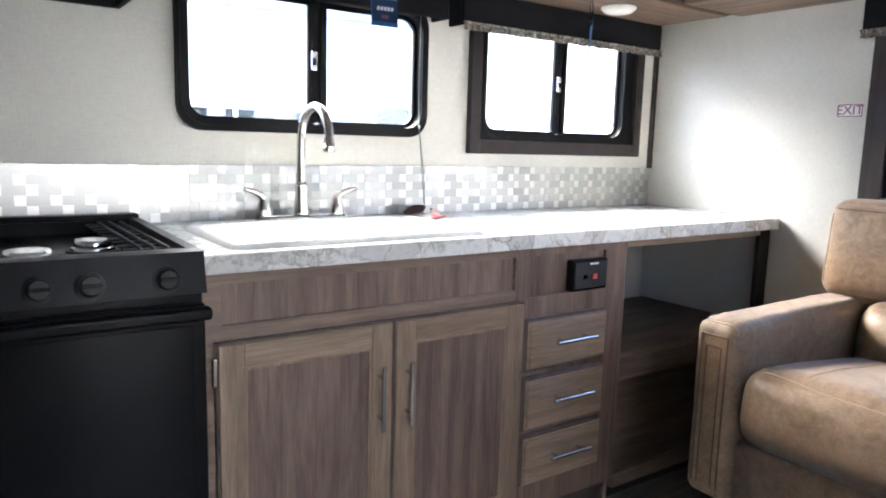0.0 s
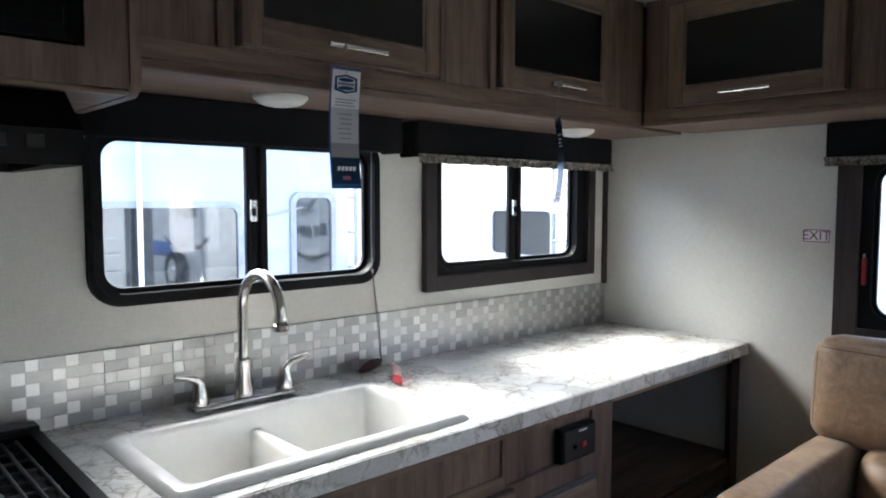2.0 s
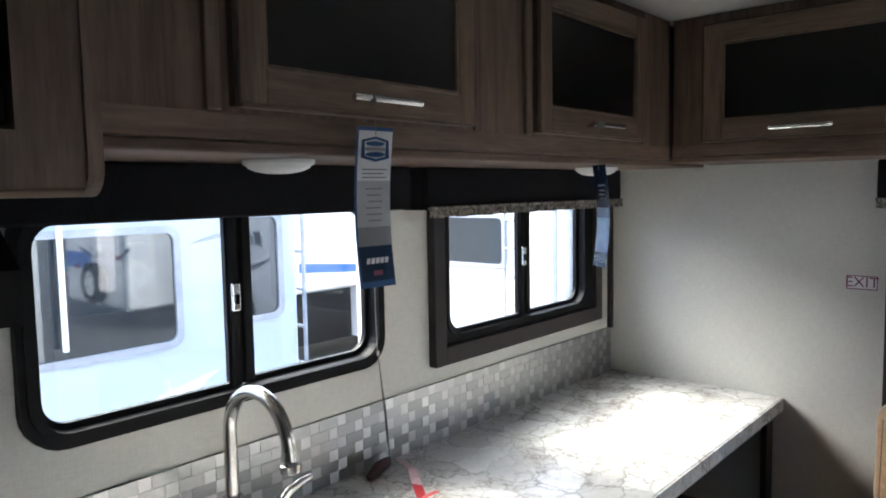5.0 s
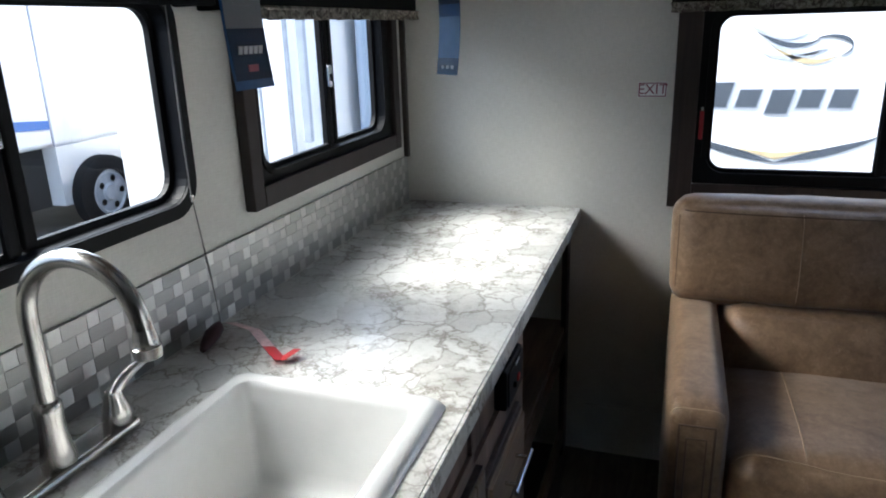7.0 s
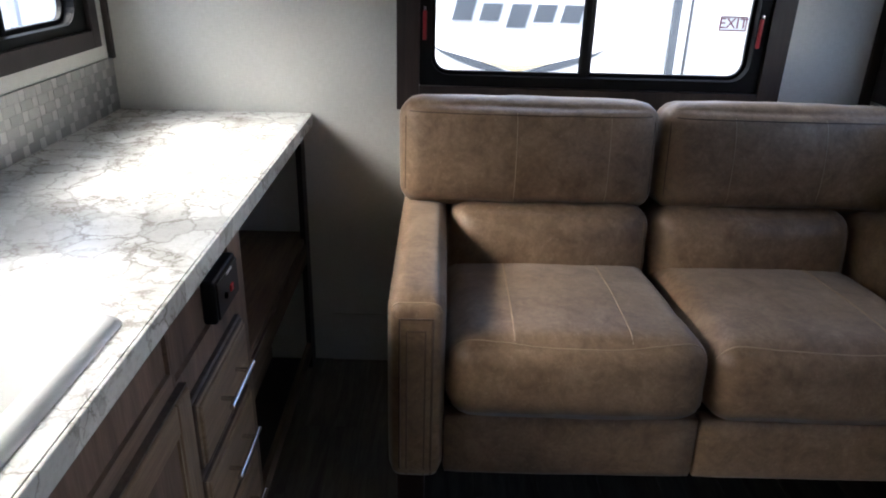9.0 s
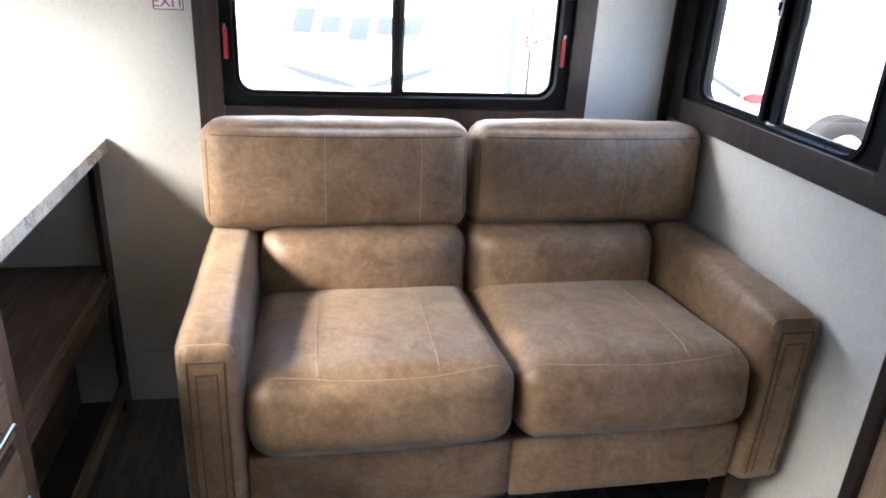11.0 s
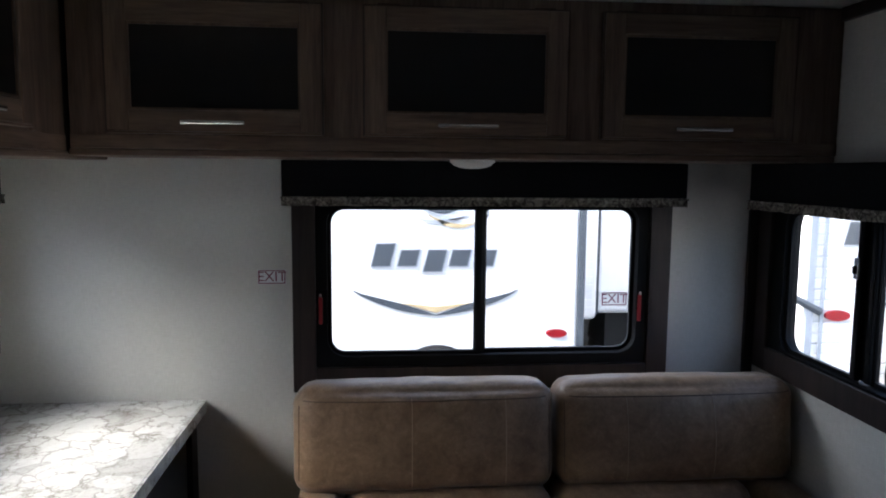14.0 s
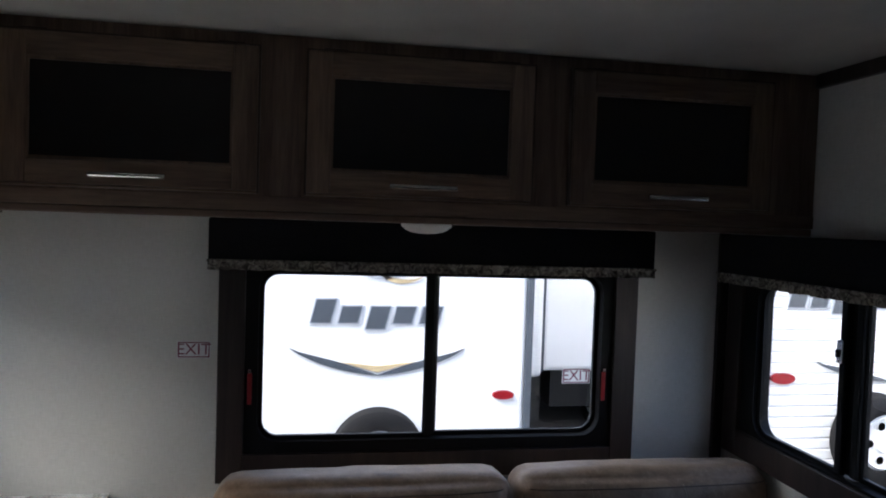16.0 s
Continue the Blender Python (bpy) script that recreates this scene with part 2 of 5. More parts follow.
# one metal in two greys: the sheen contrast between brush directions is painted in
TILE_A = brushed("upright_brushed_tile", (0.66, 0.66, 0.64), 0.33, (1, 1, 0.03), 0.12, 1500, 0.25)
TILE_B = brushed("crosswise_brushed_tile", (0.43, 0.43, 0.425), 0.33, (0.03, 0.03, 1), 0.16, 1500, 0.25)
for _m, _turn in ((TILE_A, 0.25), (TILE_B, 0.0)):
    _t = _m.node_tree
    _tan = _t.nodes.new("ShaderNodeTangent")
    _tan.direction_type, _tan.axis = "RADIAL", "Z"
    _b = _t.nodes["Principled BSDF"]
    _t.links.new(_tan.outputs[0], _b.inputs["Tangent"])
    _b.inputs["Anisotropic"].default_value, _b.inputs["Anisotropic Rotation"].default_value = 0.85, _turn
GROUT = plain("grey_grout", (0.40, 0.40, 0.39), 0.7)
SINK = plain("white_sink_plastic", (0.71, 0.71, 0.70), 0.22, vary=0.03, grain=0.02)
WHITE = plain("white_plastic", (0.78, 0.78, 0.76), 0.4, vary=0.03)
LAMPGREY = plain("milky_lamp_plastic", (0.45, 0.44, 0.46), 0.35, vary=0.04)
PAPER = plain("white_paper", (0.75, 0.76, 0.78), 0.6, vary=0.04)
TAGBLUE = plain("tag_blue", (0.03, 0.09, 0.24), 0.25, grain=0)
TAGNAVY = plain("tag_navy", (0.014, 0.034, 0.08), 0.2, grain=0)
TAGSKY = plain("tag_sky_blue", (0.10, 0.20, 0.40), 0.22, vary=0.3, scale=9.0, grain=0)
TAGGREY = plain("tag_grey", (0.42, 0.44, 0.47), 0.45)
PRINT = plain("grey_print", (0.22, 0.23, 0.25), 0.6)
RED = plain("red_plastic", (0.50, 0.02, 0.025), 0.4)
PINKPAPER = plain("pink_paper", (0.58, 0.40, 0.40), 0.5, vary=0.25, scale=60)
MAROON = plain("dark_maroon_card", (0.055, 0.016, 0.018), 0.5, vary=0.3)
PULLRED = plain("dark_red_plastic", (0.30, 0.012, 0.018), 0.4)
EXITRED = plain("sign_red", (0.20, 0.035, 0.075), 0.5)
CLOTH = cloth("charcoal_valance_fabric", (0.012, 0.012, 0.015))
FRINGE = fringe_cloth()
STRING = plain("grey_cord", (0.17, 0.165, 0.155), 0.8)
GLASS = pane_glass("clear_pane")
DARKBROWN = plain("dark_wood_leg", (0.035, 0.015, 0.010), 0.35)
DARKCAV = plain("dark_cabinet_inside", (0.05, 0.042, 0.038), 0.7)
VAN = plain("white_trailer_skin", (0.80, 0.80, 0.80), 0.35, vary=0.03, scale=1.2, grain=0)
# trailer skin toned down to pale blue, with the shade in its colour
VANSHADE = plain("shade_blue_trailer_skin", (0.40, 0.48, 0.58), 0.35, vary=0.05, scale=1.2, grain=0)
VANGLASS = plain("tinted_trailer_window", (0.10, 0.112, 0.125), 0.03, 0.75, vary=0.1, grain=0)
VANGREY = plain("grey_trailer_trim", (0.30, 0.33, 0.38), 0.4)
DARKGLASS = plain("dark_trailer_window", (0.03, 0.036, 0.042), 0.06, vary=0.2, grain=0)
LENSRED = plain("dark_red_lens", (0.24, 0.006, 0.012), 0.25)
DECALBLUE = plain("blue_decal", (0.03, 0.13, 0.45), 0.4)
DECALDARK = plain("charcoal_decal", (0.06, 0.07, 0.085), 0.4)
DECALTAN = plain("tan_decal", (0.48, 0.38, 0.22), 0.4)
DECALGREY = plain("silver_decal", (0.42, 0.44, 0.47), 0.4)
ASPHALT = plain("grey_asphalt", (0.075, 0.074, 0.072), 0.9, vary=0.3, scale=3.0, grain=0.3)
TYRE = plain("tyre_rubber", (0.011, 0.011, 0.012), 0.85, spec=0.1)


# ---- mesh helpers ----
def mesh_of(bm, name, mat, smooth=False):
    me = bpy.data.meshes.new(name)
    bmesh.ops.recalc_face_normals(bm, faces=bm.faces)
    bm.to_mesh(me)
    bm.free()
    me.materials.append(mat)
    if smooth:
        me.polygons.foreach_set("use_smooth", [True] * len(me.polygons))
        me.set_sharp_from_angle(angle=radians(48))
    return me


def part(name, bm, mat, parent=None, label="", smooth=False):
    ob = new(name, mesh_of(bm, name, mat, smooth))
    if parent:
        ob.parent = parent
    if label:
        ob["label"] = label
    return ob


def thing(name, label, category, m=None, group="", kind=""):
    """An Empty that carries the parts of one thing."""
    e = new(name)
    if m is not None:
        e.matrix_world = m
    return tagged(e, label, category, group, kind)


def add_box(bm, x0, x1, y0, y1, z0, z1, r=0.0, seg=2):
    m = Matrix.LocRotScale(((x0 + x1) / 2, (y0 + y1) / 2, (z0 + z1) / 2), None, (abs(x1 - x0), abs(y1 - y0), abs(z1 - z0)))
    vs = bmesh.ops.create_cube(bm, size=1, matrix=m)["verts"]
    if r:
        es = {e for v in vs for e in v.link_edges}
        bmesh.ops.bevel(bm, geom=list(es), offset=r, segments=seg, affect="EDGES", profile=0.5)
    return bm


def box(x0, x1, y0, y1, z0, z1, r=0.0, seg=2):
    return add_box(bmesh.new(), x0, x1, y0, y1, z0, z1, r, seg)


def add_tube(bm, pts, r, n=10, taper=None):
    """A round bar along a line of points."""
    pts = [Vector(p) for p in pts]
    rings, up = [], None
    for i, p in enumerate(pts):
        d = (pts[min(i + 1, len(pts) - 1)] - pts[max(i - 1, 0)]).normalized()
        if up is None:
            up = d.orthogonal().normalized()
        up = (up - d * up.dot(d)).normalized()
        side = d.cross(up)
        k = taper[i] if taper else r
        rings.append([bm.verts.new(p + (up * math.cos(a) + side * math.sin(a)) * k) for a in (2 * math.pi * j / n for j in range(n))])
    for a, b in zip(rings, rings[1:]):
        for j in range(n):
            bm.faces.new((a[j], a[(j + 1) % n], b[(j + 1) % n], b[j]))
    bm.faces.new(rings[0][::-1])
    bm.faces.new(rings[-1])
    return bm


def tube(pts, r, n=10, taper=None):
    return add_tube(bmesh.new(), pts, r, n, taper)


def lathe(profile, n=28):
    """Turned shape: (radius, z) pairs about the z axis."""
    bm = bmesh.new()
    rings = [[bm.verts.new((r * math.cos(2 * math.pi * j / n), r * math.sin(2 * math.pi * j / n), z)) for j in range(n)] for r, z in profile]
    for a, b in zip(rings, rings[1:]):
        for j in range(n):
            bm.faces.new((a[j], a[(j + 1) % n], b[(j + 1) % n], b[j]))
    for r in (rings[0], rings[-1]):
        if len({tuple(round(c, 6) for c in v.co) for v in r}) > 2:
            bm.faces.new(r)
    bmesh.ops.remove_doubles(bm, verts=bm.verts, dist=1e-6)
    return bm


def outline(u0, u1, v0, v1, r, k=6):
    """A rounded rectangle, counter-clockwise; r may be a pair for its left and right corners."""
    pts = []
    radii = r if isinstance(r, tuple) else (r, r)
    left, right = (max(x, 1e-4) for x in radii)
    for cu, cv, a0, r in ((u1 - right, v0 + right, -90, right), (u1 - right, v1 - right, 0, right), (u0 + left, v1 - left, 90, left), (u0 + left, v0 + left, 180, left)):
        for i in range(k + 1):
            a = radians(a0 + 90 * i / k)
            pts.append((cu + r * math.cos(a), cv + r * math.sin(a)))
    return pts


def ring(outer, inner, y0, y1, soft=0.0):
    """A frame between two outlines of the same count in the xz plane, from y0 to y1."""
    bm = bmesh.new()
    n = len(outer)
    loops = [[bm.verts.new((u, y, v)) for u, v in line] for line, y in ((outer, y0), (outer, y1), (inner, y1), (inner, y0))]
    for a, b in zip(loops, loops[1:] + loops[:1]):
        for i in range(n):
            bm.faces.new((a[i], a[(i + 1) % n], b[(i + 1) % n], b[i]))
    if soft:
        es = [e for e in bm.edges if abs(e.verts[0].co.y - e.verts[1].co.y) < 1e-6 and abs(e.verts[0].co.y - min(y0, y1)) < 1e-6 and len(e.link_faces) == 2 and abs(e.calc_face_angle(0)) > 1]
        bmesh.ops.bevel(bm, geom=es, offset=soft, segments=2, affect="EDGES")
    return bm


def slab(line, y0, y1):
    """A plate with the given outline in the xz plane."""
    bm = bmesh.new()
    a = [bm.verts.new((u, y0, v)) for u, v in line]
    b = [bm.verts.new((u, y1, v)) for u, v in line]
    n = len(line)
    bm.faces.new(a)
    bm.faces.new(b[::-1])
    for i in range(n):
        bm.faces.new((a[i], a[(i + 1) % n], b[(i + 1) % n], b[i]))
    return bm


def holed(u0, u1, v0, v1, holes, d0, d1, put):
    """A plate from u0..u1, v0..v1, thick from d0 to d1, with square holes. put turns (u, v, d) into a place."""
    us = sorted({u0, u1, *(h[0] for h in holes), *(h[1] for h in holes)})
    vs = sorted({v0, v1, *(h[2] for h in holes), *(h[3] for h in holes)})
    solid = lambda i, j: 0 <= i < len(us) - 1 and 0 <= j < len(vs) - 1 and not any(
        h[0] - 1e-6 <= us[i] and us[i + 1] <= h[1] + 1e-6 and h[2] - 1e-6 <= vs[j] and vs[j + 1] <= h[3] + 1e-6 for h in holes)
    bm = bmesh.new()
    seen = {}

    def vert(u, v, d):
        if (u, v, d) not in seen:
            seen[(u, v, d)] = bm.verts.new(put(u, v, d))
        return seen[(u, v, d)]

    for i in range(len(us) - 1):
        for j in range(len(vs) - 1):
            if not solid(i, j):
                continue
            a, b, c, e = us[i], us[i + 1], vs[j], vs[j + 1]
            for d in (d0, d1):
                bm.faces.new([vert(a, c, d), vert(b, c, d), vert(b, e, d), vert(a, e, d)])
            for di, dj, p, q in ((-1, 0, (a, c), (a, e)), (1, 0, (b, c), (b, e)), (0, -1, (a, c), (b, c)), (0, 1, (a, e), (b, e))):
                if not solid(i + di, j + dj):
                    bm.faces.new([vert(*p, d0), vert(*q, d0), vert(*q, d1), vert(*p, d1)])
    return bm


def cushion(sx, sy, sz, r, puff=(0, 0, 0), cuts=9, wrinkle=0.0, seed=0):
    """A stuffed block about the origin: rounded edges, faces that swell by puff."""
    bm = bmesh.new()
    bmesh.ops.create_cube(bm, size=2)
    bmesh.ops.subdivide_edges(bm, edges=bm.edges, cuts=cuts, use_grid_fill=True)
    half = Vector((sx / 2, sy / 2, sz / 2))
    for v in bm.verts:
        q = Vector([math.copysign(abs(c) ** 0.8, c) for c in v.co])
        p = Vector([q[i] * half[i] for i in range(3)])
        core = Vector([max(-half[i] + r, min(half[i] - r, p[i])) for i in range(3)])
        d = p - core
        if d.length > 1e-9:
            p = core + d.normalized() * min(r, max(d.length, 0)) if d.length > r else p
        for i in range(3):
            j, k = (i + 1) % 3, (i + 2) % 3
            p[i] += puff[i] * q[i] * max(0, 1 - q[j] ** 2) ** 0.7 * max(0, 1 - q[k] ** 2) ** 0.7
        if wrinkle:
            s = noise.noise(Vector((p.x * 7 + seed, p.y * 7, p.z * 7))) + 0.4 * noise.noise(Vector((p.x * 22 + seed, p.y * 22, p.z * 22)))
            p += (p.normalized() * s * wrinkle)
        v.co = p
    return bm


def moved(bm, x=0, y=0, z=0, rx=0, ry=0, rz=0):
    bmesh.ops.transform(bm, matrix=pose(x, y, z, rx, ry, rz), verts=bm.verts)
    return bm


def written(text, size, name, mat, parent, m):
    """Flat letters of the built-in font, standing in the xz plane."""
    cu = bpy.data.curves.new(name, "FONT")
    cu.body, cu.size, cu.align_x, cu.align_y, cu.extrude = text, size, "CENTER", "CENTER", 0.0004
    tmp = bpy.data.objects.new(name, cu)
    me = bpy.data.meshes.new_from_object(tmp)
    bpy.data.objects.remove(tmp)
    me.materials.append(mat)
    ob = new(name, me)
    ob.parent = parent
    ob.matrix_local = m
    return ob


def empty_bm():
    return bmesh.new()


NORTH = pose(0, YN, 0)
EAST = pose(XE, 0, 0, 0, 0, -90)
SOUTH = pose(0, YS, 0, 0, 0, 180)

# ---- setting: floor, walls, ceiling ----
def structure(name, bm, mat, label, smooth=False):
    return tagged(part(name, bm, mat, smooth=smooth), label, name.split("_")[0], kind="structure")


W1 = (0.618, 1.427, 1.167, 1.590)
W2 = (1.604, 2.499, 1.118, 1.630)
W3 = (-1.115, 0.078, 0.936, 1.550)
W4 = (-2.582, -1.595, 1.000, 1.550)
holes_n = [(W1[0] + 0.0215, W1[1] - 0.0215, W1[2] + 0.0215, W1[3] - 0.0215), (W2[0] + 0.05, W2[1] - 0.05, W2[2] + 0.05, W2[3] - 0.03)]
holes_e = [(-W3[1] + 0.06, -W3[0] - 0.06, W3[2] + 0.06, W3[3] - 0.03)]
# the second hole is unseen, added so daylight reaches the lower units
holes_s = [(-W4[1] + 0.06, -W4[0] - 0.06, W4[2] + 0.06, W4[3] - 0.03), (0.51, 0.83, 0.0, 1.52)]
TH = 0.05
structure("wall_north", holed(XW, XE + TH, -0.1, ZC + 0.06, holes_n, 0, TH, lambda u, v, d: (u, YN + d, v)), WALL, "pale linen-textured wallpaper wall behind the kitchen counter")
structure("wall_east", holed(YS, YN, -0.1, ZC + 0.06, holes_e, 0, TH, lambda u, v, d: (XE + d, u, v)), WALL, "pale linen-textured wallpaper end wall behind the sofa")
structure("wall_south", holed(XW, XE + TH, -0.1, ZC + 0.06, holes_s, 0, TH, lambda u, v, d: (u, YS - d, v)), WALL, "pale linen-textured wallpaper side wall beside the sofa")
structure("wall_west", box(XW - TH, XW, YS, YN, -0.1, ZC + 0.06), WALL, "plain pale wall closing the cabin")
structure("ceiling", box(XW, XE, YS, YN, ZC, ZC + 0.05), CEIL, "smooth off-white cabin ceiling")
structure("roof", box(XW - TH, XE + TH, YS - TH, YN + TH, ZC + 0.06, ZC + 0.14), VAN, "flat white trailer roof")
skin = structure("cabin_skin", holed(XW - TH, XE + TH, -0.45, ZC + 0.05, holes_n, 0.001, 0.006, lambda u, v, d: (u, YN + TH + d, v)), VAN, "white outer skin of the cabin, ribbed")
for i in range(8):
    z = -0.40 + i * 0.18
    part("siding_board", box(XW, XE, YN + TH + 0.0065, YN + TH + 0.022, z, z + 0.16, 0.006), VAN, skin)
floor = structure("floor", box(XW, XE, YS, YN, -0.1, -0.004), DARKCAV, "dark grey-brown wood-look vinyl plank floor")

for nm, x, y, sx, sy in (("corner_trim_1", XE - 0.009, YN - 0.009, 0.018, 0.018), ("corner_trim_2", XE - 0.007, YS + 0.036, 0.014, 0.034)):
    zlo = 1.07 if y > 0 else 0.05
    tagged(part(nm, box(x - sx / 2, x + sx / 2, y - sy / 2, y + sy / 2, zlo, 1.66, 0.003), DARKWOOD), "dark brown corner moulding strip", "trim", kind="structure")
tagged(part("ceiling_trim", box(XW, 2.25, YS + 0.001, YS + 0.020, 2.030, ZC - 0.002, 0.004), DARKWOOD), "dark brown moulding along the ceiling edge", "trim", kind="structure")
tagged(part("baseboard", box(0.6, XE - 0.03, YS + 0.001, YS + 0.010, 0.0, 0.045, 0.002), WALL), "low pale skirting strip at the wall foot", "baseboard", kind="structure")
tagged(part("baseboard", box(XE - 0.010, XE - 0.001, YS + 0.02, 1.35, 0.0, 0.19, 0.003), WALL), "pale skirting panel at the end wall foot", "baseboard", kind="structure")
# casing of the added light opening, out of view
fill_gap = thing("door_2", "added unseen wall opening for fill light, with a dark brown casing", "door", kind="structure")
part("jamb", box(0.47, 0.509, YS + 0.001, YS + 0.012, 0.0, 1.56, 0.003), DARKWOOD, fill_gap)
part("jamb", box(0.831, 0.87, YS + 0.001, YS + 0.012, 0.0, 1.56, 0.003), DARKWOOD, fill_gap)
part("head", box(0.51, 0.83, YS + 0.001, YS + 0.012, 1.521, 1.56, 0.003), DARKWOOD, fill_gap)
dr = thing("door_1", "brown wooden door casing in the side wall", "door", kind="structure")
part("jamb", box(1.468, 1.505, YS + 0.001, YS + 0.028, 0.0, 1.0, 0.004), DARKWOOD, dr)
part("panel", box(0.885, 1.466, YS + 0.001, YS + 0.016, 0.0, 0.92, 0.003), STILE, dr)


# ---- windows ----
def sliding_window(name, m, box4, glass_l, glass_r, vb, surround, label, latch=True, weep=True):
    """A two-pane sliding window; surround: the width of a flat wooden box frame round it, or 0."""
    w = thing(name, label, "window", m, kind="structure")
    u0, u1, v0, v1 = box4
    g0, g1, g2, g3 = *glass_l, *glass_r
    rr = 0.070 if not surround else 0.055
    iu0, iu1, iv0 = u0, u1, v0
    if surround:
        mat, sw, tp = surround
        # the box frame: four boards
        for nm, b in (("side_board", (u0, u0 + sw, v0, v1)), ("side_board", (u1 - sw, u1, v0, v1)), ("sill_board", (u0 + sw, u1 - sw, v0, v0 + sw * 1.1))):
            part(nm, box(b[0], b[1], -tp, -0.001, b[2], b[3], 0.003), mat, w)
        iu0, iu1, iv0 = u0 + sw, u1 - sw, v0 + sw * 1.1
    dep = 0.02 if not surround else 0.012
    mid = (iu0 + iu1) / 2
    inner = outline(g0 - 0.012, g3 + 0.012, vb - 0.012, v1 - 0.03, 0.055)
    part("outer_frame", ring(outline(iu0, iu1, iv0, v1, 0.004 if surround else rr), inner, -dep, 0.030, 0.004), BLACKFRAME, w)
    part("bead", ring(outline(g0 - 0.026, g3 + 0.026, vb - 0.026, v1 - 0.016, 0.068), outline(g0 - 0.013, g3 + 0.013, vb - 0.013, v1 - 0.029, 0.056), -dep - 0.006, -dep + 0.002, 0.002), BLACKFRAME, w)
    # fixed pane and sliding sash
    part("sash", ring(outline(g0 - 0.012, g1 + 0.022, vb - 0.012, v1 - 0.03, (0.05, 0.003)), outline(g0, g1, vb, v1 - 0.045, (0.042, 0.004)), -0.006, 0.006, 0.003), BLACKFRAME, w)
    part("fixed_sash", ring(outline(g2 - 0.022, g3 + 0.012, vb - 0.012, v1 - 0.03, (0.003, 0.05)), outline(g2, g3, vb, v1 - 0.045, (0.004, 0.042)), 0.010, 0.022, 0.003), BLACKFRAME, w)
    part("meeting_rail", box(g1 + 0.004, g1 + 0.026, -0.013, -0.0065, vb - 0.008, v1 - 0.03, 0.004), BLACKFRAME, w)
    part("meeting_rail", box(g2 - 0.028, g2 - 0.006, -0.004, 0.009, vb - 0.008, v1 - 0.03, 0.004), BLACKFRAME, w)
    part("interlock", box(g1 + 0.002, g2 - 0.002, 0.0065, 0.0096, vb - 0.008, v1 - 0.03), BLACKFRAME, w)
    for nm, a, b, y in (("pane", g0 - 0.004, g1 + 0.004, 0.0), ("pane", g2 - 0.004, g3 + 0.004, 0.016)):
        p = part(nm, box(a, b, y - 0.0015, y + 0.0015, vb - 0.004, v1 - 0.04), GLASS, w)
        p.visible_shadow = False
    if latch:
        l = part("latch", box(g1 + 0.005, g1 + 0.024, -0.022, -0.0135, 1.355, 1.412, 0.003), STEEL, w, "bright metal sash latch")
        part("latch_tab", box(g1 + 0.009, g1 + 0.017, -0.029, -0.0222, 1.370, 1.390, 0.002), BLACKFRAME, l)
    if weep:
        for i in range(5):
            u = g0 + 0.1 + i * (g3 - g0 - 0.2) / 4
            part("screw", moved(lathe(((0.004, 0), (0.004, 0.0015), (0.002, 0.002)), 8), u, -dep + 0.0005, (iv0 + vb) / 2, 90), RUBBER, w)
    return w


window_1 = sliding_window("window_1", NORTH, W1, (0.655, 1.004), (1.073, 1.388), 1.208, 0, "black-framed sliding window with rounded corners over the sink")
window_2 = sliding_window("window_2", NORTH, W2, (1.688, 2.010), (2.086, 2.378), 1.206, (GREYTRIM, 0.045, 0.028), "black sliding window in a grey-brown box frame over the counter")
window_3 = sliding_window("window_3", EAST, W3, (-0.997, -0.552), (-0.512, -0.041), 1.060, (DARKWOOD, 0.07, 0.024), "black sliding window in a dark brown frame behind the sofa", latch=False, weep=False)
window_4 = sliding_window("window_4", SOUTH, W4, (-2.428, -2.128), (-2.055, -1.748), 1.098, (DARKWOOD, 0.07, 0.024), "black sliding window in a dark brown frame beside the sofa")
for u in (-1.030, -0.018):
    pull = part("emergency_pull", box(u - 0.006, u + 0.006, -0.022, -0.013, 1.150, 1.236, 0.003), PULLRED, window_3, "red plastic emergency release tab")
    part("pull_pin", box(u - 0.004, u + 0.004, -0.024, -0.02, 1.236, 1.247, 0.001), STEEL, pull)


def exit_sign(name, m, label, sheet):
    s = thing(name, label, "sign", m)
    part("plate", box(-0.043, 0.043, -0.0012, 0, -0.023, 0.023), sheet, s)
    part("border", ring(outline(-0.041, 0.041, -0.021, 0.021, 0.002, 2), outline(-0.038, 0.038, -0.018, 0.018, 0.002, 2), -0.0018, -0.0004), EXITRED, s)
    written("EXIT", 0.043, "lettering", EXITRED, s, pose(0, -0.0016, 0, 90, 0, 0))
    return s


exit_sign("exit_sign", EAST @ pose(-1.1785, -0.001, 1.297), "small white exit sticker with dark red letters on the wall", PAPER)
exit_sign("exit_sign", EAST @ pose(-0.091, 0.0138, 1.2175), "small white exit sticker with dark red letters on the window", STICKER)


